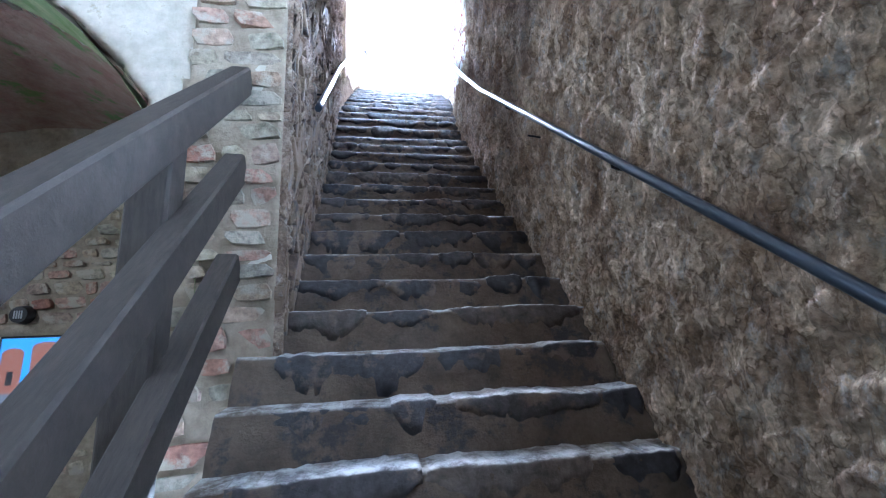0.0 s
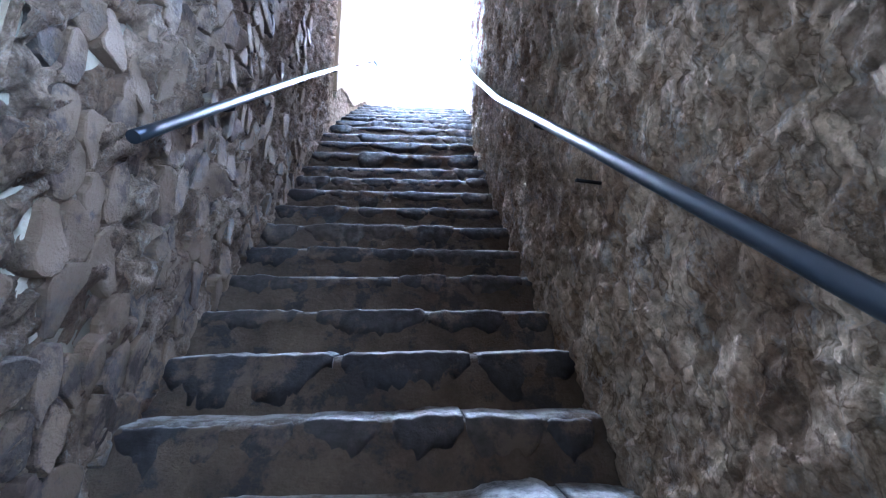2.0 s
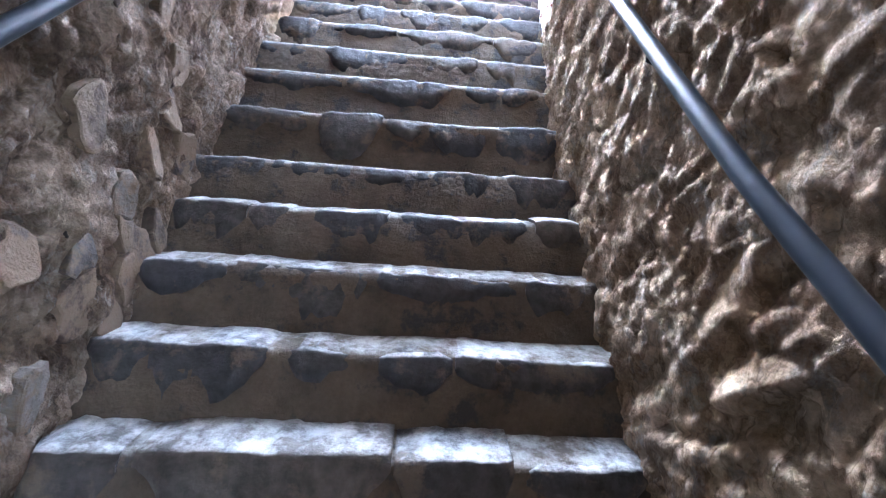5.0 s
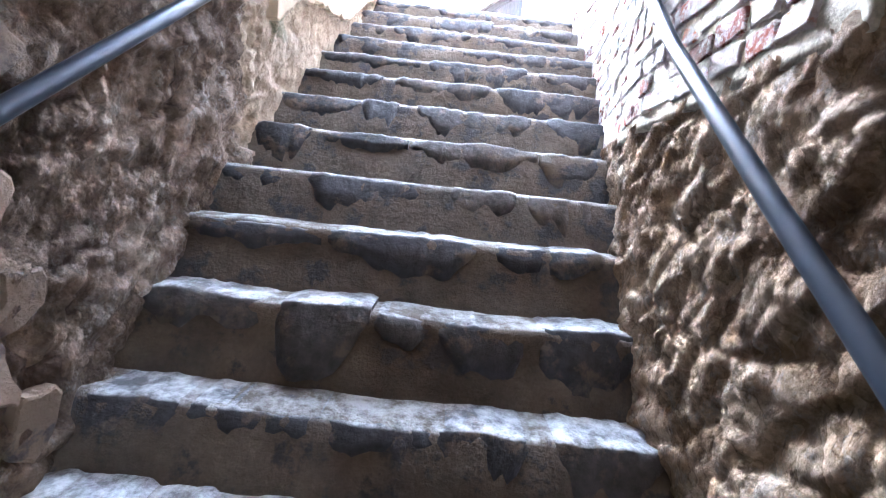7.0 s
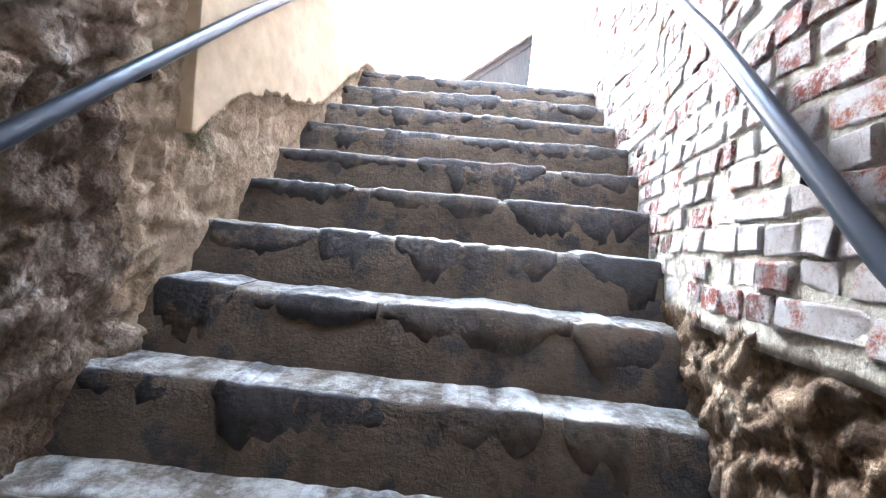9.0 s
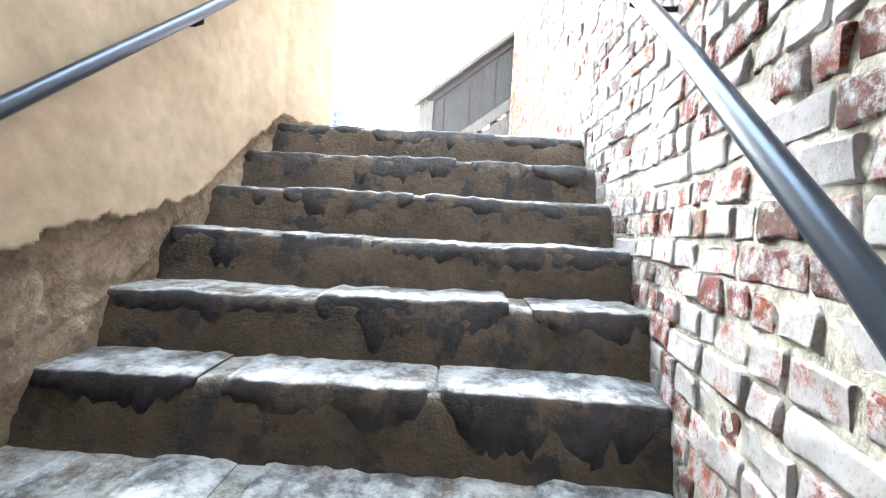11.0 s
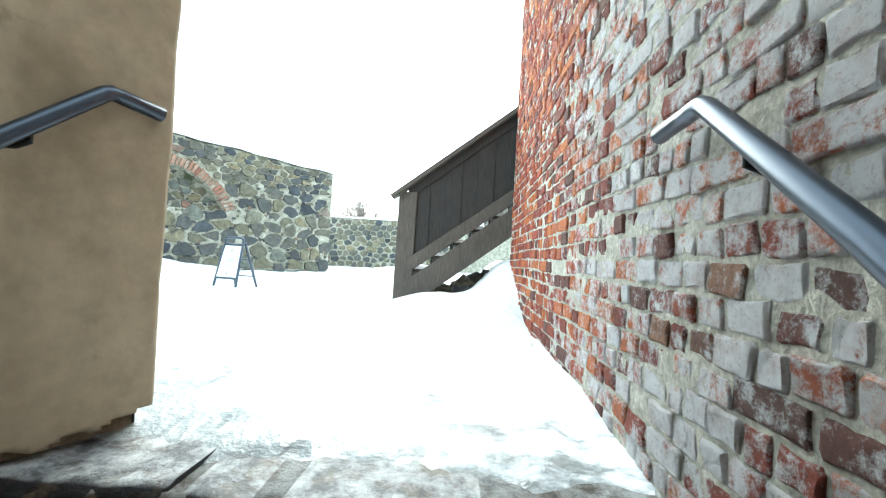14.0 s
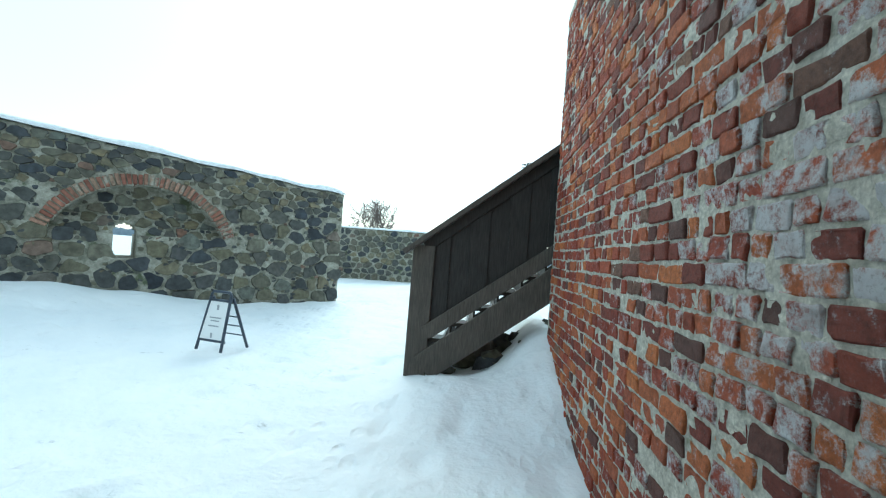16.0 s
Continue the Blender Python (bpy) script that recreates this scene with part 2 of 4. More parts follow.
M_WHITE_PLASTER = two_tone("old white plaster", (0.38, 0.35, 0.28), (0.54, 0.51, 0.43), 3, 0.9, 0.006, 16, ((0.33, 0.30, 0.22), 0.6, 6))
M_VAULT = two_tone("mossy brick vault", (0.20, 0.10, 0.07), (0.26, 0.19, 0.14), 5, 0.9, 0.010, 30, ((0.10, 0.16, 0.04), 0.56, 2.6))
M_MOSS = two_tone("green algae on plaster", (0.10, 0.17, 0.04), (0.28, 0.30, 0.16), 5, 0.9, 0.006, 24)
M_SNOW = two_tone("snow", (0.86, 0.89, 0.91), (0.92, 0.94, 0.95), 1.2, 0.6, 0.002, 12)


def ground_mat():
    """Snow, with wet slush showing on the threshold."""
    m, t, b = nodes_of("trodden snow")
    geo = t.nodes.new("ShaderNodeNewGeometry")
    sep = t.nodes.new("ShaderNodeSeparateXYZ")
    t.links.new(geo.outputs["Position"], sep.inputs[0])
    reach = t.nodes.new("ShaderNodeMapRange")
    reach.inputs[1].default_value, reach.inputs[2].default_value = 6.2, 7.7
    reach.inputs[3].default_value, reach.inputs[4].default_value = 0.20, -0.16
    t.links.new(sep.outputs["Y"], reach.inputs[0])
    s = t.nodes.new("ShaderNodeMath")
    s.operation = "ADD"
    side = t.nodes.new("ShaderNodeMapRange")
    side.inputs[1].default_value, side.inputs[2].default_value = 0.3, 1.7
    side.inputs[3].default_value, side.inputs[4].default_value = 0.08, -0.09
    t.links.new(sep.outputs["X"], side.inputs[0])
    lay = t.nodes.new("ShaderNodeMath")
    lay.operation = "ADD"
    t.links.new(noise_tex(t, 3.2, 8, 0.7, stretch=(1, 1.8, 1)), lay.inputs[0])
    t.links.new(side.outputs[0], lay.inputs[1])
    t.links.new(lay.outputs[0], s.inputs[0])
    t.links.new(reach.outputs[0], s.inputs[1])
    wet = ramp(t, s.outputs[0], [(0.56, (0, 0, 0)), (0.68, (1, 1, 1))])
    col = ramp(t, noise_tex(t, 1.1, 6), [(0.35, (0.85, 0.885, 0.91)), (0.65, (0.92, 0.94, 0.95))])
    t.links.new(mix(t, wet, col, (0.30, 0.32, 0.32)), b.inputs["Base Color"])
    t.links.new(ramp(t, wet, [(0.0, (0.65, 0.65, 0.65)), (1.0, (0.3, 0.3, 0.3))]), b.inputs["Roughness"])
    bump(t, b, noise_tex(t, 5.5, 5, 0.55), 0.55, 0.07)
    bump(t, b, noise_tex(t, 18, 6, 0.6), 0.5, 0.015)
    # trodden footprints
    tread = t.nodes.new("ShaderNodeTexVoronoi")
    tread.inputs["Scale"].default_value = 3.4
    squash = t.nodes.new("ShaderNodeMapping")
    squash.inputs["Scale"].default_value = (1.7, 0.85, 0.0)
    t.links.new(geo.outputs["Position"], squash.inputs["Vector"])
    t.links.new(squash.outputs[0], tread.inputs["Vector"])
    print_ = ramp(t, tread.outputs["Distance"], [(0.16, (0, 0, 0)), (0.30, (1, 1, 1))])
    where = ramp(t, noise_tex(t, 0.7, 4), [(0.40, (0, 0, 0)), (0.50, (1, 1, 1))])
    bump(t, b, mix(t, where, (1.0, 1.0, 1.0), print_), 0.5, 0.02)
    return m


M_GROUND = ground_mat()
M_PALE = stone_mat("pier stone", [(0.0, (0.30, 0.14, 0.10)), (0.3, (0.34, 0.30, 0.21)), (0.6, (0.27, 0.26, 0.21)), (0.8, (0.36, 0.21, 0.16)), (1.0, (0.42, 0.37, 0.27))], (0.38, 0.34, 0.27), 0.4, 0.9, grain=24, relief=0.02)
M_PALE_MORTAR = two_tone("pale pier mortar", (0.20, 0.165, 0.115), (0.36, 0.31, 0.235), 5, 0.9, 0.010, 26)
M_STEEL = plain("dark blue painted steel", (0.06, 0.075, 0.10), 0.3, 0.6)
M_IRON = plain("black iron", (0.02, 0.02, 0.022), 0.5, 0.6)
M_TIMBER = wood_mat("grey brown timber", (0.026, 0.021, 0.017), (0.062, 0.051, 0.041), (6, 1, 1))
M_DARKWOOD = wood_mat("tarred dark boards", (0.014, 0.012, 0.011), (0.042, 0.037, 0.033), (6, 6, 0.6), 0.75)
M_GREYWOOD = wood_mat("weathered grey wood", (0.05, 0.042, 0.035), (0.125, 0.106, 0.088), (8, 8, 0.6), 0.8)
M_ROOF = two_tone("dark stone vault", (0.12, 0.09, 0.07), (0.2, 0.16, 0.12), 4, 0.9, 0.02, 20)
M_TWIG = plain("bare twigs", (0.17, 0.135, 0.12), 0.9)
M_PINE = two_tone("dark conifer", (0.015, 0.03, 0.02), (0.03, 0.05, 0.03), 4, 0.9)
M_FARWOOD = two_tone("far winter wood", (0.16, 0.20, 0.24), (0.24, 0.28, 0.32), 0.4, 1.0)
M_PAPER = plain("white paper", (0.8, 0.8, 0.8), 0.5)
M_GREYTEXT = plain("grey print", (0.35, 0.36, 0.38), 0.6)
M_BLACK = plain("black plastic", (0.012, 0.012, 0.013), 0.4)

# ---------- building helpers ----------


def link_mesh(name, bm, material, parent=None, label=""):
    me = bpy.data.meshes.new(name)
    bm.to_mesh(me)
    bm.free()
    me.materials.append(material)
    ob = new(name, me)
    ob.parent = parent
    if label:
        ob["label"] = label
    return ob


def part(name, bm, material, parent, label=""):
    return link_mesh(name, bm, material, parent, label)


def thing(name, label, category, at=(0, 0, 0), group="", kind=""):
    ob = new(name)
    ob.location = at
    ob.empty_display_size = 0.05
    return tagged(ob, label, category, group, kind)


def data_mesh(name, verts, faces, material, smooth=False):
    me = bpy.data.meshes.new(name)
    me.from_pydata([tuple(v) for v in verts], [], faces)
    if smooth:
        me.polygons.foreach_set("use_smooth", [True] * len(me.polygons))
    me.materials.append(material)
    me.update()
    return me


def beam(a, b, w, h, bevel=0.006, up=(0, 0, 1), wobble=0.0):
    """A bevelled beam from a to b, w wide and h high."""
    a, b = Vector(a), Vector(b)
    d = (b - a).normalized()
    side = d.cross(Vector(up)).normalized()
    top = side.cross(d).normalized()
    bm = bmesh.new()
    n = 5
    rings = []
    for i in range(n + 1):
        c = a.lerp(b, i / n) + top * wobble * noise.noise((i * 1.7, a.x * 3, a.y * 3))
        ring = []
        for sx, sz, ix, iz in ((-1, -1, 1, 0), (1, -1, -1, 0), (1, -1, 0, 1), (1, 1, 0, -1), (1, 1, -1, 0), (-1, 1, 1, 0), (-1, 1, 0, -1), (-1, -1, 0, 1)):
            ring.append(bm.verts.new(c + side * (sx * w / 2 + ix * bevel) + top * (sz * h / 2 + iz * bevel)))
        rings.append(ring)
    for r, s in zip(rings, rings[1:]):
        for i in range(8):
            bm.faces.new((r[i], r[(i + 1) % 8], s[(i + 1) % 8], s[i]))
    bm.faces.new(rings[0][::-1])
    bm.faces.new(rings[-1])
    bmesh.ops.recalc_face_normals(bm, faces=bm.faces)
    return bm


def tube(points, r, sides=12):
    """A round bar along the points, with closed ends."""
    bm = bmesh.new()
    pts = [Vector(p) for p in points]
    rings = []
    ref = Vector((1, 0, 0.01))
    for i, p in enumerate(pts):
        d = (pts[min(i + 1, len(pts) - 1)] - pts[max(i - 1, 0)]).normalized()
        if abs(d.dot(ref)) > 0.9:
            ref = Vector((0, 0, 1)) if abs(d.z) < 0.9 else Vector((0, 1, 0))
        s = d.cross(ref).normalized()
        u = s.cross(d).normalized()
        rings.append([bm.verts.new(p + (s * math.cos(2 * math.pi * k / sides) + u * math.sin(2 * math.pi * k / sides)) * r) for k in range(sides)])
    for a, b in zip(rings, rings[1:]):
        best = min(range(sides), key=lambda o: (a[0].co - b[o].co).length)
        for k in range(sides):
            bm.faces.new((a[k], a[(k + 1) % sides], b[(k + 1 + best) % sides], b[(k + best) % sides]))
    bm.faces.new(rings[0][::-1])
    bm.faces.new(rings[-1])
    bmesh.ops.recalc_face_normals(bm, faces=bm.faces)
    for f in bm.faces:
        f.smooth = len(f.verts) == 4
    return bm


def box(size, center=(0, 0, 0), bevel=0.004):
    bm = bmesh.new()
    bmesh.ops.create_cube(bm, size=1.0)
    bmesh.ops.scale(bm, vec=size, verts=bm.verts)
    bmesh.ops.translate(bm, vec=center, verts=bm.verts)
    if bevel:
        bmesh.ops.bevel(bm, geom=bm.edges, offset=bevel, segments=1, affect="EDGES")
    return bm


def slab(P, us, vs, thick, material, name, relief=0.0, scale=2.0, keep=None):
    """A wall of that thickness on the map P(u, v, d), with a rough face."""
    verts, faces, nu, nv = [], [], len(us), len(vs)
    for u in us:
        for v in vs:
            q = P(u, v, 0)
            d = relief * noise.fractal(Vector((q[0] * scale, q[1] * scale, q[2] * scale)), 1.0, 2.0, 4)
            verts.append(P(u, v, d))
    for u in us:
        for v in vs:
            verts.append(P(u, v, -thick))
    o = nu * nv
    on = [[keep is None or keep((us[i] + us[i + 1]) / 2, (vs[j] + vs[j + 1]) / 2) for j in range(nv - 1)] for i in range(nu - 1)]
    for i in range(nu - 1):
        for j in range(nv - 1):
            if not on[i][j]:
                continue
            a, b, c, d = i * nv + j, (i + 1) * nv + j, (i + 1) * nv + j + 1, i * nv + j + 1
            faces.append((a, b, c, d))
            faces.append((o + d, o + c, o + b, o + a))
            for di, dj, e, f in ((-1, 0, d, a), (1, 0, b, c), (0, -1, a, b), (0, 1, c, d)):
                x, y = i + di, j + dj
                if x < 0 or y < 0 or x >= nu - 1 or y >= nv - 1 or not on[x][y]:
                    faces.append((f, e, o + e, o + f))
    me = data_mesh(name, verts, faces, material, True)
    return tagged(new(name, me), kind="structure")


def steps_between(a, b, n):
    return [a + (b - a) * i / n for i in range(n + 1)]


def cells(u0, u1, v0, v1, su, sv, rng, jitter=0.42, slant=0.0):
    """An irregular bond of stones: convex cells round scattered seeds."""
    nu, nv = max(1, round((u1 - u0) / su)), max(1, round((v1 - v0) / sv))
    seeds = {}
    ext = 3 + int(abs(slant) * nv * sv / su)
    for i in range(-ext, nu + ext):
        for j in range(-2, nv + 2):
            seeds[i, j] = (u0 + (i + 0.5 + 0.5 * (j % 2) + rng.uniform(-jitter, jitter)) * su + slant * j * sv, v0 + (j + 0.5 + rng.uniform(-jitter, jitter) * 0.8) * sv)
    for (i, j), (x, y) in seeds.items():
        if not (u0 <= x <= u1 and v0 <= y <= v1):
            continue
        poly = [(x - 2 * su, y - 2 * sv), (x + 2 * su, y - 2 * sv), (x + 2 * su, y + 2 * sv), (x - 2 * su, y + 2 * sv)]
        for di in (-2, -1, 0, 1, 2):
            for dj in (-2, -1, 0, 1, 2):
                other = seeds.get((i + di, j + dj))
                if not other or (di == 0 and dj == 0):
                    continue
                mx, my = (x + other[0]) / 2, (y + other[1]) / 2
                nx, ny = (other[0] - x) / su ** 2, (other[1] - y) / sv ** 2
                got = []
                for a, b in zip(poly, poly[1:] + poly[:1]):
                    da, db = (a[0] - mx) * nx + (a[1] - my) * ny, (b[0] - mx) * nx + (b[1] - my) * ny
                    if da <= 0:
                        got.append(a)
                    if (da < 0 < db) or (db < 0 < da):
                        k = da / (da - db)
                        got.append((a[0] + (b[0] - a[0]) * k, a[1] + (b[1] - a[1]) * k))
                poly = got
        yield (x, y), poly


def lump(P, poly, proud, gap, rng, round_=0.75, jag=0.0):
    """The verts and faces of one stone that stands proud of the wall map P."""
    cx, cy = sum(p[0] for p in poly) / len(poly), sum(p[1] for p in poly) / len(poly)
    pts = []
    for a, b in zip(poly, poly[1:] + poly[:1]):
        long_ = math.hypot(a[0] - b[0], a[1] - b[1])
        if long_ < 0.012:
            continue
        for k in (0.12, 0.5, 0.85) if jag else (0.15, 0.55):
            j = (jag * long_ if k == 0.5 else jag * long_ * 0.5) if jag else (gap * 0.5 if k > 0.5 else 0.0)
            pts.append((a[0] * (1 - k) + b[0] * k + rng.uniform(-1, 1) * j, a[1] * (1 - k) + b[1] * k + rng.uniform(-1, 1) * j))
    n = len(pts)
    size = sum(math.hypot(p[0] - cx, p[1] - cy) for p in pts) / max(n, 1)
    k0 = max(0.5, 1 - gap / max(size, 0.02))
    tilt = 0.25 - jag * 0.6
    tx, ty = rng.uniform(-tilt, tilt), rng.uniform(-tilt, tilt)
    verts, faces = [], []
    for k, d in ((k0, -0.03), (k0 * 0.96, proud * 0.62), (k0 * round_, proud)):
        for p in pts:
            x, y = (p[0] - cx) * k, (p[1] - cy) * k
            dd = d + (x * tx + y * ty if d > 0 else 0) + (rng.uniform(-0.12, 0.12) * proud if d > 0 and (not jag or d < proud) else 0)
            verts.append(P(cx + x, cy + y, dd))
    if not jag:
        verts.append(P(cx, cy, proud * 1.08))
    for r in range(2):
        for i in range(n):
            faces.append((r * n + i, r * n + (i + 1) % n, (r + 1) * n + (i + 1) % n, (r + 1) * n + i))
    if jag:
        faces.append(tuple(range(2 * n, 3 * n)))
    else:
        faces += [(2 * n + i, 2 * n + (i + 1) % n, 3 * n) for i in range(n)]
    return verts, faces


def stonework(P, area, size, proud, gap, parent, mat, mat_joined, rng, keep, near, name="stone", slant=0.0, round_=0.75, limit=290, flip=False, jag=0.0):
    """Stones over an area of the wall map: those near the walk are pieces of their own, the rest one joined part."""
    made, jv, jf = 0, [], []
    for (x, y), poly in cells(*area, *size, rng, slant=slant):
        if len(poly) < 3 or not keep(x, y):
            continue
        v, f = lump(P, poly, proud * rng.uniform(0.5, 1.35), gap * rng.uniform(0.6, 1.5), rng, round_, jag)
        if flip:
            f = [q[::-1] for q in f]
        if made < limit and near(x, y):
            ob = new(name, data_mesh(name, v, f, mat))
            ob.parent = parent
            made += 1
        else:
            o = len(jv)
            jv += v
            jf += [tuple(o + i for i in q) for q in f]
    if jv:
        ob = new(name + "s", data_mesh(name + "s", jv, jf, mat_joined))
        ob.parent = parent
        tagged(ob, kind="stuff")
    return made


RISE, GOING, TOP = 0.20, 0.24, 25


def lerp_table(table):
    def f(y):
        for (a, p), (b, q) in zip(table, table[1:]):
            if y <= b:
                return p + (q - p) * max(0.0, (y - a) / (b - a))
        return table[-1][1]
    return f


XR = lerp_table([(-3, 1.78), (1.0, 1.73), (2.1, 1.67), (3.9, 1.69), (5.2, 1.90), (12, 1.92)])
XL = lerp_table([(-3, 0.10), (1.0, 0.07), (4.0, 0.06), (5.2, 0.14), (5.7, 0.18), (6.0, 0.235), (6.33, 0.385), (9, 0.39)])
GROUND = TOP * RISE


def slope_at(k):
    """The flight's slope in degrees: steeper half way up."""
    if k <= 8:
        return 42.0
    if k <= 13:
        return 42.0 + (k - 8) * 0.7
    if k <= 17:
        return 45.5
    return max(38.5, 45.5 - (k - 17) * 7 / 3)


NOSE = {TOP: (6.0, 5.0)}
for k in range(TOP - 1, -12, -1):
    a = radians(slope_at(k + 0.5))
    NOSE[k] = (NOSE[k + 1][0] - 0.3124 * math.cos(a), NOSE[k + 1][1] - 0.3124 * math.sin(a))
NOSE[TOP + 1] = (6.24, 5.19)
for k, dy, dz in ((13, -0.01, -0.025), (14, -0.02, -0.05), (15, -0.005, -0.015), (16, 0.0, 0.010)):
    NOSE[k] = (NOSE[k][0] + dy, NOSE[k][1] + dz)


def stair_z(y):
    k = -11
    while k < TOP and NOSE[k + 1][0] < y:
        k += 1
    (ya, za), (yb, zb) = NOSE[k], NOSE[k + 1]
    return za + (zb - za) * (y - ya) / (yb - ya)


def right_wall(u, v, d):
    return Vector((XR(u) - d, u, v))


def left_wall(u, v, d):
    return Vector((XL(u) + d, u, v))


rng = random.Random(4)

# ---------- stairwell structure ----------
BACK, ROOF_END = -4.2, 4.2
def plate(y, z, sy, sz, lean, seed):
    """Tilted broken stone faces, each with its own height and slope."""
    w = Vector((y * 4 + seed, z * 4, seed))
    p = Vector(((y + lean * z) * sy + 0.5 * noise.noise(w), z * sz + 0.5 * noise.noise(w + Vector((9, 3, 1))), seed))
    d, pts = noise.voronoi(p)
    c = pts[0]
    h, ta, tb = noise.noise(c * 7.3), noise.noise(c * 5.1 + Vector((4, 0, 0))), noise.noise(c * 6.7 + Vector((0, 8, 0)))
    return 0.6 * h + 1.6 * (ta * (p.x - c.x) + tb * (p.y - c.y)) - 0.5 * max(0.0, 0.12 - (d[1] - d[0])) / 0.12


def crag(q, amount):
    """Broken, flaky relief of rough masonry."""
    side = 0.5 if q[0] > 0.9 else -0.7
    a = noise.fractal(Vector((q[0] * 2, q[1] * 3, q[2] * 3)), 1.0, 2.0, 4)
    r = 1 - 2 * abs(noise.noise(Vector((q[0] * 6, q[1] * 9 + q[2] * 3, q[2] * 8))))
    f = noise.fractal(Vector((q[0] * 22, q[1] * 22, q[2] * 22)), 0.8, 2.0, 2)
    m = noise.ridged_multi_fractal(Vector((q[0] * 5, q[1] * 7 + side * q[2] * 4, q[2] * 6)), 0.7, 2.1, 4, 0.9, 1.6)
    return amount * (0.34 * a + 0.10 * r + 0.32 * (m - 1) + 0.75 * plate(q[1], q[2], 6.0, 4.6, side, 2.0) + 0.42 * plate(q[1], q[2], 15.0, 11.0, side, 7.0) + 0.17 * f)


def rough_wall(P, name, u0, u1, nu, w0, w1, nw, keep, amount, mat):
    """A rough wall that climbs with the flight: w is the height over the steps."""
    us_, ws_ = steps_between(u0, u1, nu), steps_between(w0, w1, nw)
    v_, f_ = [], []
    for u in us_:
        z0 = min(stair_z(u), GROUND)
        for w in ws_:
            v_.append(P(u, z0 + w, crag(P(u, z0 + w, 0), amount * (0.4 if "west" in name and u > 4.3 else 1.0))))
    for u in (u0, u1):
        z0 = min(stair_z(u), GROUND)
        for w in (w0, w1):
            v_.append(P(u, z0 + w, -0.5))
    flip = P(0, 0, 1)[0] < P(0, 0, 0)[0]
    for a in range(nu):
        for w in range(nw):
            if keep((us_[a] + us_[a + 1]) / 2, min(stair_z((us_[a] + us_[a + 1]) / 2), GROUND) + (ws_[w] + ws_[w + 1]) / 2):
                o = a * (nw + 1) + w
                q = (o, o + nw + 1, o + nw + 2, o + 1)
                f_.append(q if flip is False else q[::-1])
    n_ = (nu + 1) * (nw + 1)
    f_ += [(0, nw, n_ + 1, n_), (n_, n_ + 1, n_ + 3, n_ + 2), (n_ + 2, n_ + 3, nu * (nw + 1) + nw, nu * (nw + 1))]
    return tagged(new(name, data_mesh(name, v_, f_, mat, True)), kind="structure")


rough_wall(right_wall, "wall_east_rubble", -2.4, 6.0, 760, -0.5, 2.75, 250, lambda u, v: v < 3.68 or u < 3.05, 0.038, M_RUBBLE_MORTAR)
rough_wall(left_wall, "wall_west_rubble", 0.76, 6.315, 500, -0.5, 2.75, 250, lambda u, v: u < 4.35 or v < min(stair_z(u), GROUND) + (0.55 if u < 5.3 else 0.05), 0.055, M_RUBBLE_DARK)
foot = bpy.data.objects["wall_west_rubble"].data
foot.materials.append(M_CRUMBLE)
for poly in foot.polygons:
    if poly.center.y > 4.15 + 0.12 * noise.noise(poly.center * 6):
        poly.material_index = 1
slab(right_wall, steps_between(BACK, -2.35, 10), steps_between(-3.2, 3.6, 20), 0.5, M_RUBBLE_MORTAR, "wall_east_foot", 0.04, 5.0)
# unseen wall added over the lower flight to keep southern sky off the risers
slab(lambda u, v, d: Vector((u, ROOF_END + d, v)), steps_between(-1.2, 2.2, 8), steps_between(stair_z(ROOF_END) + 2.35, 9.2, 12), 0.6, M_ROOF, "wall_sky_block", 0.02, 3.0)
slab(lambda u, v, d: right_wall(u, v, d - 0.002), steps_between(3.0, 9.9, 300), steps_between(3.6, 8.6, 210), 0.5, M_BRICK_MORTAR, "wall_east_brick", 0.007, 26.0,
     keep=lambda u, v: v > 3.65)
slab(lambda u, v, d: left_wall(u, v, d + 0.035), steps_between(4.35, 6.335, 190), steps_between(3.4, 7.6, 380), 0.55, M_PLASTER, "wall_west_plaster", 0.008, 2.5,
     keep=lambda u, v: v > min(stair_z(u), GROUND) + 0.04 + 0.38 * max(0, min(1, (5.35 - u) / 0.7)) + 0.03 * noise.noise((u * 5, 0, 0)) + 0.025 * noise.noise((u * 17, 0, 0)))
# sloping stone vault over the lower flight, unseen; its end is set to limit overhead light
verts = []
for y in steps_between(0.6, ROOF_END, 16):
    for k in range(9):
        a = math.pi * k / 8
        verts.append((0.87 - 1.1 * math.cos(a), y, stair_z(y) + 2.2 + 0.3 * math.sin(a)))
for y in steps_between(0.6, ROOF_END, 16):
    for k in range(9):
        a = math.pi * k / 8
        verts.append((0.87 - 1.1 * math.cos(a), y, stair_z(y) + 2.8 + 0.3 * math.sin(a)))
faces, n = [], 17 * 9
for i in range(16):
    for k in range(8):
        a = i * 9 + k
        faces += [(a, a + 1, a + 10, a + 9), (n + a + 9, n + a + 10, n + a + 1, n + a)]
for k in range(8):
    faces += [(n + k, n + k + 1, k + 1, k), (16 * 9 + k, 16 * 9 + k + 1, n + 16 * 9 + k + 1, n + 16 * 9 + k)]
tagged(new("ceiling_stair", data_mesh("ceiling_stair", verts, faces, M_ROOF)), kind="structure")

# ---------- steps ----------
stairs = thing("stair_flight", "worn dark stone steps set in brown mortar", "stairs", kind="structure")


def tread_back(k):
    """How far the back of a worn tread lies above its nose."""
    return 0.0 if k == TOP else 0.012 if k < 19 else 0.008


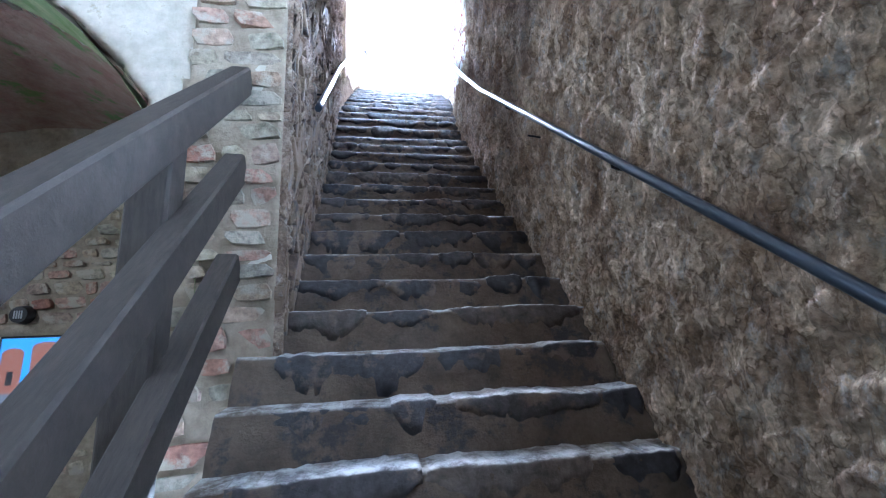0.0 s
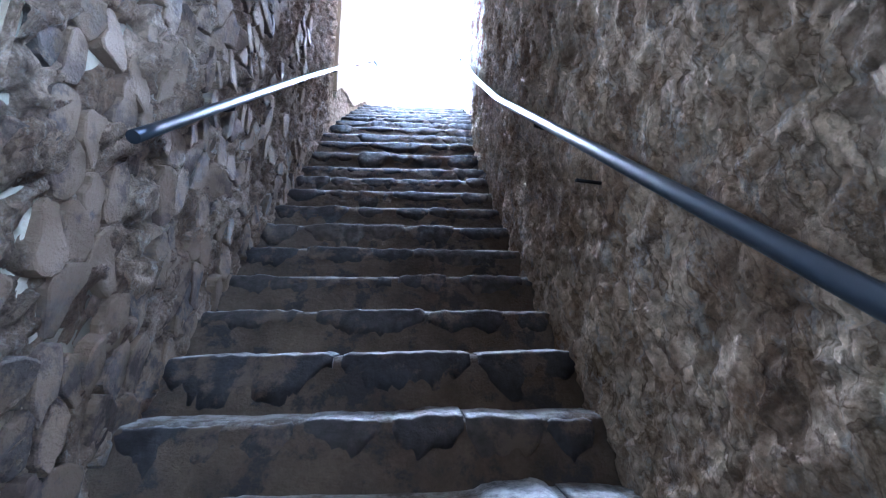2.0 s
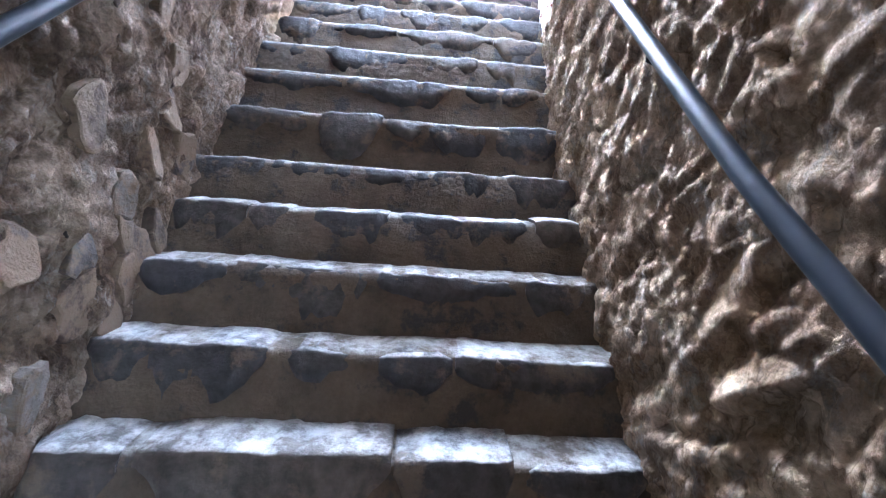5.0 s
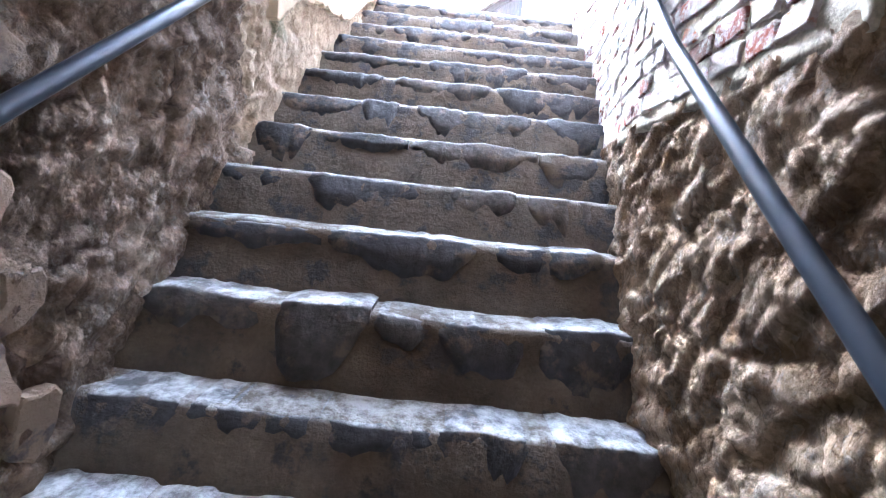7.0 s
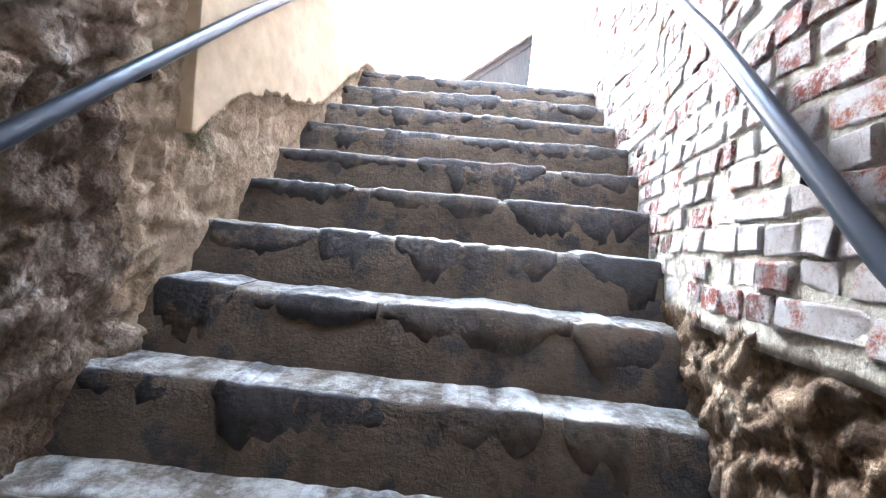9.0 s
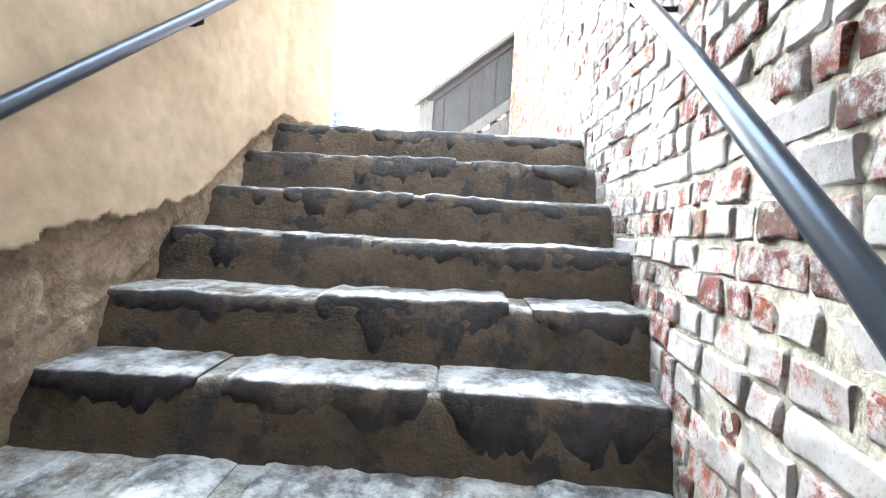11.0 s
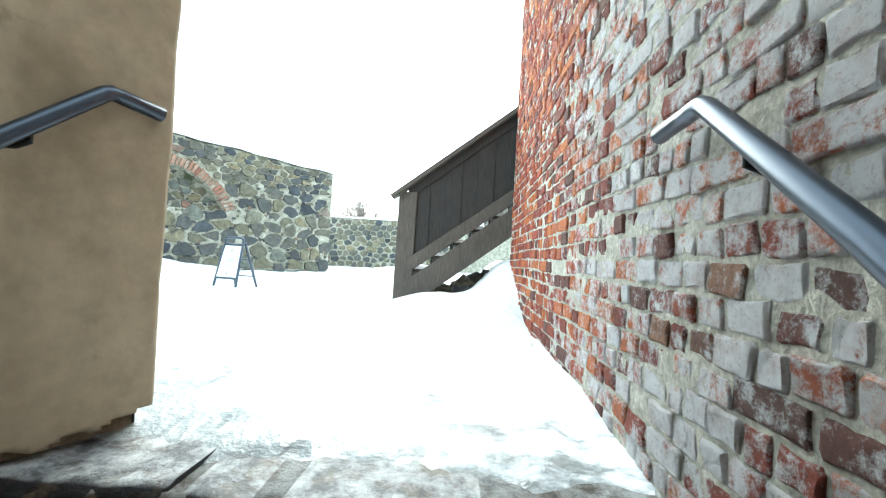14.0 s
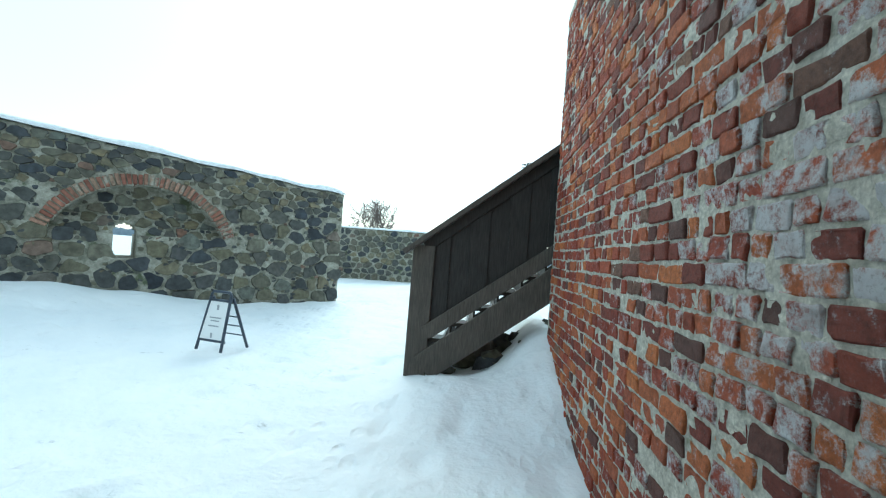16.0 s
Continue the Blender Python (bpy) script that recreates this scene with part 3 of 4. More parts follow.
def step_bed(k):
    """The brown mortar core of one step."""
    vs, fs = [], []
    (y, z), (yn, zn) = NOSE[k], NOSE[k + 1]
    low = NOSE[k - 1][1] if k > -9 else z - 0.2
    y, z = y + 0.002, z - 0.016
    nx = 70
    batter = 0.078 if k < 20 else 0.05
    back = yn + 0.05 if k < TOP else y + 0.35
    x0, x1 = (-0.3, 2.2) if NOSE[k][0] > 0.75 else (-0.10, 2.2)
    for i in range(nx + 1):
        x = x0 + (x1 - x0) * i / nx
        w = 0.014 * noise.noise((x * 5, k * 3.3, 0)) + 0.009 * noise.noise((x * 17, k * 3.3, 4))
        w2 = 0.016 * noise.noise((x * 9, k * 7.3, 2))
        w3 = 0.012 * noise.noise((x * 12, k * 4.3, 8))
        vs += [(x, y + w3 - batter, low - 0.02), (x, y + w2 - batter * 0.62, low + 0.07), (x, y + w3 - batter * 0.25, low + 0.13), (x, y + w, z - 0.025), (x, y + w + 0.02, z + w * 0.5), (x, back, z + w * 0.5 + tread_back(k))]
    for i in range(nx):
        for j in range(5):
            a = i * 6 + j
            fs.append((a, a + 6, a + 7, a + 1))
    ob = new("step", data_mesh("step", vs, fs, M_STEP_FILL, True))
    ob.parent = stairs
    return ob


def step_stone(k, x0, x1, r, bed):
    """One worn block: ragged front, broken nose and tread."""
    nx = max(7, int((x1 - x0) / 0.022))
    (ny, nz), rise = NOSE[k], NOSE[k][1] - NOSE[k - 1][1]
    fy, fz, deep = r.uniform(-0.004, 0.010), r.uniform(-0.013, 0.010), rise * r.uniform(0.42, 0.95)
    slope, skew = r.uniform(-0.03, 0.03), r.uniform(-0.5, 0.5)
    lift = tread_back(k)
    vs, fs = [], []
    for i in range(nx + 1):
        f = i / nx
        x = x0 + (x1 - x0) * f
        e = min(i, nx - i)
        inset = (0.012, 0.004)[e] if e < 2 else 0.0
        w = 0.016 * noise.noise((x * 7, k * 2.1, 3.0)) + 0.012 * noise.noise((x * 26, k * 2.1, 9.0))
        sag = 0.014 * noise.noise((x * 3, k * 5.1, 7.0)) + 0.009 * noise.noise((x * 24, k * 2.7, 5.0)) + slope * (x - x0)
        y, z = ny - 0.004 + fy + w + inset, nz - 0.010 + fz + sag - inset * 0.6
        bulge = (1 - abs(2 * f - 1) ** 3) * (1 + skew * (f - 0.5))
        low = min(z - 0.05, nz - 0.05 - (deep - 0.05) * bulge + 0.045 * noise.noise((x * 8, k * 1.3, 1.0)) + 0.02 * noise.noise((x * 25, k * 1.3, 6.0)))
        mid = 0.010 * noise.noise((x * 14, k * 1.9, 6.0))
        lean = (0.34 if k < 20 else 0.22) * (z - low)
        vs += [(x, y + 0.05, low - 0.010), (x, y + 0.004 - lean, low), (x, y + mid - 0.004 - lean * 0.5, (low + z) / 2), (x, y + 0.001, z - 0.014), (x, y + 0.007, z - 0.003), (x, y + 0.03, z + 0.001),
               (x, NOSE[k + 1][0] + 0.05, z + lift)]
    for i in range(nx):
        for j in range(6):
            a = i * 7 + j
            fs.append((a, a + 7, a + 8, a + 1))
    fs += [tuple(range(6, -1, -1)), tuple(range(nx * 7, nx * 7 + 7))]
    ob = new("step_stone", data_mesh("step_stone", vs, fs, M_TREAD, True))
    ob.parent = bed


for k in range(-9, TOP + 1):
    bed = step_bed(k)
    x, right = (XL(NOSE[k][0]) - 0.02 if NOSE[k][0] > 0.75 else 0.02 + 0.02 * k), XR(NOSE[k][0]) + 0.03
    while x < right - 0.1:
        w = rng.uniform(0.22, 0.75)
        if right - (x + w) < 0.2:
            w = right - x
        gap = rng.choice((0.004, 0.004, 0.03, 0.07))
        step_stone(k, x + 0.004, x + w - gap, rng, bed)
        x += w
# ---------- lower room ----------
def pier_face(u, v, d):
    return Vector((u, 0.76 - d, v))


def arch_open(x, z):
    return x > -0.62 or (z > 0.22 and math.hypot(x + 2.6, z - 0.22) > 2.33) or x < -4.6


pier = slab(pier_face, steps_between(-5.0, 0.045, 120), steps_between(-2.8, 3.8, 150), 0.5, M_WHITE_PLASTER, "wall_pier", 0.012, 4.0, keep=arch_open)
slab(lambda u, v, d: pier_face(u, v, d + 0.008), steps_between(-0.5, 0.045, 16), steps_between(-2.8, 3.7, 90), 0.03, M_PALE_MORTAR, "trim_pier", 0.008, 5.0,
     keep=lambda u, v: u > -0.44 + 0.05 * noise.noise((v * 3, 0, 0)))
# barrel vault behind the arch
verts, faces = [], []
for y in steps_between(0.74, 3.4, 14):
    for k in range(25):
        a = math.pi * k / 24
        w = 0.02 * noise.noise((y * 5, k * 1.0, 0))
        verts.append((-2.6 + (2.33 + w) * math.cos(a), y, 0.22 + (2.33 + w) * math.sin(a)))
for i in range(14):
    for k in range(24):
        a = i * 25 + k
        faces.append((a, a + 25, a + 26, a + 1))
vault = tagged(new("ceiling_vault", data_mesh("ceiling_vault", verts, faces, M_VAULT, True)), kind="structure")
mossy = [(-2.6 + 2.30 * math.cos(a), y, 0.22 + 2.30 * math.sin(a)) for y in (0.735, 1.15) for a in [math.pi * k / 24 for k in range(25)]]
tagged(new("trim_arch_algae", data_mesh("trim_arch_algae", mossy, [(k, k + 1, k + 26, k + 25) for k in range(24)], M_MOSS, True)), kind="structure")


def room_back(u, v, d):
    return Vector((u, 3.25 - d, v))


back_wall = slab(room_back, steps_between(-4.8, -0.3, 24), steps_between(-2.8, 3.2, 30), 0.4, M_PALE_MORTAR, "wall_room", 0.02, 4.0)
slab(lambda u, v, d: Vector((-4.4 + d, u, v)), steps_between(BACK, 3.3, 30), steps_between(-2.8, 4.2, 28), 0.4, M_WHITE_PLASTER, "wall_room_west", 0.02, 3.0,
     keep=lambda u, v: not (-2.0 < u < -0.3 and 1.8 < v < 3.4))
slab(lambda u, v, d: Vector((-0.6 - d, u, v)), steps_between(1.2, 3.3, 10), steps_between(-2.8, 1.75, 12), 0.4, M_WHITE_PLASTER, "wall_room_east", 0.02, 3.0)
slab(lambda u, v, d: Vector((u, BACK + d, v)), steps_between(-4.4, 2.3, 12), steps_between(-2.8, 4.2, 12), 0.4, M_RUBBLE_MORTAR, "wall_south", 0.02, 3.0)
slab(lambda u, v, d: Vector((u, v, -2.3 + d)), steps_between(-4.8, 2.3, 12), steps_between(BACK, 3.4, 12), 0.3, M_STEP_FILL, "floor", 0.01, 3.0)
slab(lambda u, v, d: Vector((u, v, 3.6 - d)), steps_between(-4.8, 2.3, 12), steps_between(BACK, 0.75, 12), -0.3, M_ROOF, "ceiling", 0.02, 3.0)

# ---------- snow-covered ground ----------
def snow_z(x, y):
    r = math.hypot(x, y - 8)
    z = GROUND + 0.05 + 0.02 * noise.noise((x * 0.9, y * 0.9, 0)) + 0.022 * noise.noise((x * 3.0, y * 3.0, 2)) - 0.11 * max(0.0, noise.noise((x * 5.5, y * 4.5, 5)) - 0.22) * (1 if r < 9 else 0)
    z -= 0.055 * max(0.0, min(1.0, (7.0 - y) / 0.8)) + 0.05 * max(0.0, min(1.0, (6.28 - y) / 0.25))
    z += 0.55 * math.exp(-((x - 1.95) / 0.42) ** 2) * max(0.0, min(1.0, (y - 8.5) / 1.4)) * (1 if y < 12 else 0)
    z += 0.18 * math.exp(-(((x - 1.1) / 0.5) ** 2 + ((y - 9.4) / 0.5) ** 2))
    along, off = (-1.66 - x + 14.42 - y) * 0.7071, (x + 1.66 - y + 14.42) * 0.7071
    z += 0.08 * math.exp(-(off / 1.2) ** 2) * (1 if 0 < along < 12 else 0) + 0.36 * max(0.0, min(1.0, (along - 2.0) / 2.4)) * math.exp(-(off / 1.6) ** 2) + 0.06 * noise.noise((along * 1.4, 3, 0)) * math.exp(-(off / 1.0) ** 2)
    z += 0.25 * math.exp(-(((x + 0.2) / 1.5) ** 2 + ((y - 18) / 2.5) ** 2))
    return z - 0.9 * max(0.0, min(1.0, (r - 26) / 60))


def spread(near, far, fine, coarse):
    out_ = list(near)
    s, v = fine, near[-1]
    while v < far:
        s *= coarse
        v += s
        out_.append(v)
    return out_


fx = spread(steps_between(1.9, 3.4, 20), 900, 0.09, 1.35)
fxm = [-v for v in spread(steps_between(0.0, 7.0, 90), 900, 0.09, 1.35)][::-1]
gx = fxm[:-1] + steps_between(0.0, 1.9, 30) + fx[1:]
gy = [-900, -400, -150, -60, -25, -12, -6, -2, 2, 4.5, 5.4] + spread(steps_between(6.0, 16, 130), 900, 0.09, 1.3)
verts = [(x, y, snow_z(x, y)) for x in gx for y in gy]
faces = []
for i in range(len(gx) - 1):
    for j in range(len(gy) - 1):
        cx, cy = (gx[i] + gx[i + 1]) / 2, (gy[j] + gy[j + 1]) / 2
        if -6.9 < cx < 3.4 and -12 < cy < 6.0:
            continue
        a = i * len(gy) + j
        faces.append((a, a + len(gy), a + len(gy) + 1, a + 1))
tagged(new("ground", data_mesh("ground", verts, faces, M_GROUND, True)), "trodden white snow over the castle yard", "snow", kind="structure")

# ---------- arched ruin wall across the yard ----------
def ruin_face(u, v, d):
    return Vector((-1.66 - 0.7071 * u + 0.7071 * d, 14.42 - 0.7071 * u - 0.7071 * d, v))


ARCH_U, ARCH_Z, ARCH_R, SPRING = 3.34, 5.78, 1.22, 6.22


def in_arch(u, v, grow=0.0):
    return math.hypot(u - ARCH_U, v - ARCH_Z) < ARCH_R + grow and v > SPRING - grow


def in_ring(u, v, grow):
    return math.hypot(u - ARCH_U, v - ARCH_Z) < ARCH_R + grow and v > SPRING


def in_slit(u, v, grow=0.0):
    return abs(u - 3.58) < 0.15 + grow and (5.86 - grow < v < 6.24 or math.hypot(u - 3.58, v - 6.24) < 0.15 + grow and v >= 6.24)


def niche_face(u, v, d):
    """The back of the blind arch, deepest under its crown and flush at its foot."""
    return ruin_face(u, v, d - 0.02 - 0.30 * max(0.0, min(1.0, (v - SPRING + 0.06) / 0.35)))


def ruin_top(u):
    return 7.35 + 0.056 * u + 0.035 * noise.noise((u * 1.7, 0, 0))


us, vs = steps_between(0, 2, 32)[:-1] + steps_between(2, 4.8, 112)[:-1] + steps_between(4.8, 11, 80), steps_between(4.4, 5.8, 14)[:-1] + steps_between(5.8, 8.1, 92)
ruin = slab(ruin_face, us, vs, 1.1, M_FIELD_MORTAR, "wall_ruin", 0.02, 3.0, keep=lambda u, v: v < ruin_top(u) and not in_arch(u, v) and not in_slit(u, v))
tagged(ruin, "ruined field-stone wall with a blind brick arch and snow on top", "stone wall")
niche = slab(niche_face, steps_between(ARCH_U - 1.35, ARCH_U + 1.35, 90), steps_between(6.05, 7.2, 46), 0.5, M_FIELD_MORTAR, "wall_ruin_niche", 0.02, 3.0,
             keep=lambda u, v: in_arch(u, v, 0.1) and not in_slit(u, v))
r2 = random.Random(11)
stonework(ruin_face, (0.05, 6.5, 4.9, 6.85), (0.33, 0.235), 0.024, 0.021, ruin, M_FIELD, M_FIELD_J, r2,
          lambda u, v: not in_ring(u, v, 0.22) and not in_slit(u, v, 0.09), lambda u, v: u < 6, round_=0.93, limit=170, jag=0.07)
stonework(ruin_face, (0.05, 6.5, 6.85, 7.9), (0.20, 0.12), 0.022, 0.010, ruin, M_FIELD, M_FIELD_J, r2,
          lambda u, v: v < ruin_top(u) - 0.05 and not in_arch(u, v, 0.22), lambda u, v: u < 5.2, round_=0.9, limit=120, jag=0.07)
stonework(niche_face, (2.2, 4.5, SPRING - 0.02, 6.98), (0.23, 0.16), 0.022, 0.016, niche, M_FIELD, M_FIELD_J, r2,
          lambda u, v: in_ring(u, v, -0.08) and not in_slit(u, v, 0.1), lambda u, v: True, round_=0.9, jag=0.07)
# small stones wedged in the joints
stonework(ruin_face, (0.05, 6.0, 4.95, 7.8), (0.085, 0.06), 0.012, 0.006, ruin, M_FIELD, M_FIELD_J, r2,
          lambda u, v: v < ruin_top(u) - 0.05 and not in_ring(u, v, 0.22) and not in_slit(u, v, 0.06) and r2.random() < 0.33, lambda u, v: False, name="chip", round_=0.85, jag=0.1)
stonework(niche_face, (2.2, 4.5, SPRING - 0.02, 6.98), (0.085, 0.06), 0.012, 0.006, niche, M_FIELD, M_FIELD_J, r2,
          lambda u, v: in_ring(u, v, -0.05) and not in_slit(u, v, 0.06) and r2.random() < 0.33, lambda u, v: False, name="chip", round_=0.85, jag=0.1)
# voussoirs of the arch
ARC = radians(22)
for k in range(44):
    a = ARC + (math.pi - 2 * ARC) * (k + 0.5) / 44
    du = (math.pi - 2 * ARC) / 44 * 0.37
    depth = 0.19 * r2.uniform(0.85, 1.05)
    pts = []
    for rad, ang in ((ARCH_R + 0.01, a - du), (ARCH_R + 0.01, a + du), (ARCH_R + depth, a + du), (ARCH_R + depth, a - du)):
        pts.append((ARCH_U + rad * math.cos(ang), ARCH_Z + rad * math.sin(ang)))
    pr = 0.02 + r2.uniform(-0.008, 0.012)
    c = (sum(p[0] for p in pts) / 4, sum(p[1] for p in pts) / 4)
    v = [ruin_face(*p, -0.3) for p in pts] + [ruin_face(*p, pr - 0.012) for p in pts] + [ruin_face(c[0] + (p[0] - c[0]) * 0.86, c[1] + (p[1] - c[1]) * 0.86, pr) for p in pts]
    f = [(0, 4, 5, 1), (1, 5, 6, 2), (2, 6, 7, 3), (3, 7, 4, 0), (4, 8, 9, 5), (5, 9, 10, 6), (6, 10, 11, 7), (7, 11, 8, 4), (8, 11, 10, 9)]
    ob = new("brick", data_mesh("brick", v, f, M_VOUSSOIR))
    ob.parent = ruin


def snow_cap(P, u0, u1, top, thick, deep, n, name):
    """A rounded bank of snow along a wall top."""
    v_, f_ = [], []
    for i in range(n + 1):
        u = u0 + (u1 - u0) * i / n
        h = thick * (0.75 + 0.5 * noise.noise((u * 1.3, 5, 0)))
        if i in (0, n):
            h *= 0.2
        for d, q in ((0.05, -0.02), (0.07, 0.35), (0.0, 0.8), (-0.3, 1.0), (-deep + 0.2, 0.9), (-deep, -0.02)):
            v_.append(P(u, top(u) + h * q, d + 0.03 * noise.noise((u * 4, d, 2))))
    for i in range(n):
        for j in range(5):
            a = i * 6 + j
            f_.append((a, a + 6, a + 7, a + 1))
    return tagged(new(name, data_mesh(name, v_, f_, M_SNOW, True)), "bank of white snow along the wall top", "snow", kind="stuff")


snow_cap(ruin_face, -0.03, 11, ruin_top, 0.13, 1.1, 120, "snow_cap")


# second ruin wall farther off
def far_face(u, v, d):
    return Vector((-5.2 + u, 22.0 + 0.12 * u - d, v))


far = slab(far_face, steps_between(0, 9, 60), steps_between(3.9, 7.08, 24), 1.0, M_FIELD_MORTAR, "wall_far", 0.03, 2.0)
tagged(far, "low field-stone curtain wall topped with snow", "stone wall")
stonework(far_face, (0.05, 6.0, 4.4, 7.0), (0.30, 0.22), 0.04, 0.022, far, M_FIELD, M_FIELD_J, r2, lambda u, v: True, lambda u, v: 0.5 < u < 4.5, round_=0.86, limit=120)
snow_cap(far_face, -0.05, 9, lambda u: 7.06, 0.12, 1.0, 50, "snow_cap")

# ---------- wooden outside stair ----------
YS = 9.97
wood = thing("wooden_stair", "dark weathered wooden outdoor stair with boarded railing, snow on the treads", "stair", (0.6, YS, GROUND))


def at_stair(bm):
    bmesh.ops.translate(bm, vec=(-0.6, -YS, -GROUND), verts=bm.verts)
    return bm


SL = 0.77
part("newel_board", at_stair(beam((0.675, YS + 0.02, 4.7), (0.69, YS + 0.02, 6.34), 0.215, 0.06, 0.006, (0, 1, 0))), M_GREYWOOD, wood, "wide weathered grey board")
part("handrail", at_stair(beam((0.50, YS + 0.0, 6.265), (2.6, YS + 0.0, 6.265 + 2.1 * SL), 0.17, 0.05, 0.006)), M_GREYWOOD, wood)
part("railing_beam", at_stair(beam((0.70, YS + 0.03, 6.335), (2.6, YS + 0.03, 6.335 + 1.9 * SL), 0.05, 0.12, 0.005)), M_DARKWOOD, wood)
for i in range(10):
    x = 0.77 + i * 0.185
    z = 6.315 + (x - 0.66) * SL
    part("board", at_stair(beam((x + 0.085, YS + 0.033 + 0.012 * (i % 2), z - 0.85), (x + 0.085, YS + 0.033 + 0.012 * (i % 2), z + 0.05), 0.187, 0.024, 0.003, (0, 1, 0))), M_DARKWOOD, wood)
part("lower_beam", at_stair(beam((0.76, YS - 0.005, 5.49), (2.6, YS - 0.005, 5.49 + 1.84 * 0.735), 0.05, 0.14, 0.006)), M_GREYWOOD, wood)
part("stringer", at_stair(beam((0.76, YS + 0.0, 5.15), (2.6, YS + 0.0, 5.15 + 1.84 * SL), 0.07, 0.27, 0.008, wobble=0.02)), M_GREYWOOD, wood)
part("stringer", at_stair(beam((0.76, YS + 1.0, 5.08), (2.6, YS + 1.0, 5.08 + 1.84 * SL), 0.07, 0.20, 0.008)), M_TIMBER, wood)
for i in range(9):
    x = 0.88 + i * 0.22
    z = 5.325 + (x - 0.76) * SL
    tread = part("tread", at_stair(beam((x, YS + 0.035, z), (x, YS + 0.97, z), 0.24, 0.035, 0.004)), M_TIMBER, wood)
    bm = at_stair(beam((x - 0.02, YS + 0.04, z + 0.035), (x - 0.02, YS + 0.95, z + 0.035), 0.17, 0.04, 0.016, wobble=0.01))
    part("riser", at_stair(beam((x - 0.10, YS + 0.04, z - 0.10), (x - 0.10, YS + 0.96, z - 0.10), 0.02, 0.17, 0.003)), M_TIMBER, wood)
    part("snow_on_tread", bm, M_SNOW, tread, "white snow lying on the tread")
part("far_handrail", at_stair(beam((0.6, YS + 1.05, 6.22), (2.6, YS + 1.05, 6.22 + 2.0 * SL), 0.10, 0.05)), M_GREYWOOD, wood)
part("far_newel", at_stair(beam((0.66, YS + 1.05, 4.7), (0.66, YS + 1.05, 6.2), 0.1, 0.1)), M_GREYWOOD, wood)
part("landing_post", at_stair(beam((1.72, YS + 1.3, 4.8), (1.72, YS + 1.3, 7.22), 0.10, 0.10)), M_GREYWOOD, wood)
part("landing_rail", at_stair(beam((1.55, YS + 1.3, 7.08), (2.6, YS + 1.3, 7.42), 0.12, 0.06)), M_GREYWOOD, wood)
# dark rubble heap under the stair
heap = thing("rubble_heap", "dark frosted stones heaped under the stair", "rubble", (1.5, YS + 0.3, GROUND))
for i in range(26):
    bm = bmesh.new()
    bmesh.ops.create_icosphere(bm, subdivisions=1, radius=0.5)
    x, y = r2.uniform(-0.75, 0.9), r2.uniform(-0.1, 0.6)
    s = r2.uniform(0.16, 0.30)
    for v in bm.verts:
        v.co = Vector((v.co.x * s * 1.5 + x, v.co.y * s + y, v.co.z * s + 0.02 + max(0, x + 0.7) * 0.42 * r2.uniform(0.4, 1.0))) + Vector((r2.uniform(-1, 1), r2.uniform(-1, 1), r2.uniform(-1, 1))) * 0.02
    part("stone", bm, M_FIELD, heap)

# ---------- folding sign ----------
sign = thing("folding_sign", "dark blue steel folding sign with white sheet in snow", "sign", (-1.50, 10.17, 5.10))
F = Matrix.Rotation(radians(-12), 4, "Z") @ Matrix.Diagonal((1.08, 1.08, 1.06, 1))
def sgn(bm):
    bm.transform(F)
    return bm
for sx in (-0.15, 0.15):
    part("front_leg", sgn(tube([(sx * 1.0, -0.09, -0.02), (sx * 0.80, 0.02, 0.50)], 0.0145, 8)), M_STEEL, sign)
    part("back_leg", sgn(tube([(sx * 1.0, 0.26, -0.03), (sx * 0.82, 0.05, 0.50)], 0.0145, 8)), M_STEEL, sign)
part("top_handle", sgn(tube([(-0.125, 0.02, 0.46), (-0.12, 0.025, 0.53), (-0.10, 0.03, 0.555), (0.10, 0.03, 0.555), (0.12, 0.025, 0.53), (0.125, 0.02, 0.46)], 0.0145, 8)), M_STEEL, sign)
for z in (0.08, 0.47):
    y = -0.09 + 0.11 * (z + 0.02) / 0.52
    w = 0.15 - 0.03 * (z + 0.02) / 0.52
    part("front_bar", sgn(tube([(-w, y, z), (w, y, z)], 0.0145, 8)), M_STEEL, sign)
for z in (0.10, 0.2, 0.3):
    y = 0.26 - 0.21 * (z + 0.03) / 0.53
    w = 0.15 - 0.028 * (z + 0.03) / 0.53
    part("back_bar", sgn(tube([(-w, y, z), (w, y, z)], 0.007, 8)), M_STEEL, sign)
bm = bmesh.new()
q = [(-0.135, -0.075, 0.09), (0.135, -0.075, 0.09), (0.115, 0.008, 0.46), (-0.115, 0.008, 0.46)]
vv = [bm.verts.new(p) for p in q] + [bm.verts.new((p[0], p[1] + 0.012, p[2])) for p in q]
for f in ((0, 1, 2, 3), (7, 6, 5, 4), (0, 4, 5, 1), (1, 5, 6, 2), (2, 6, 7, 3), (3, 7, 4, 0)):
    bm.faces.new([vv[i] for i in f])
sheet = part("sheet", sgn(bm), M_PAPER, sign, "white printed sheet")
for z, w in ((0.40, 0.012), (0.30, 0.07), (0.27, 0.05), (0.22, 0.06), (0.13, 0.010)):
    y = -0.075 + 0.083 * (z - 0.09) / 0.37 - 0.004
    part("print_line", sgn(box((2 * w, 0.003, 0.012 if w > 0.02 else 0.05), (0, y, z), 0)), M_GREYTEXT, sheet)

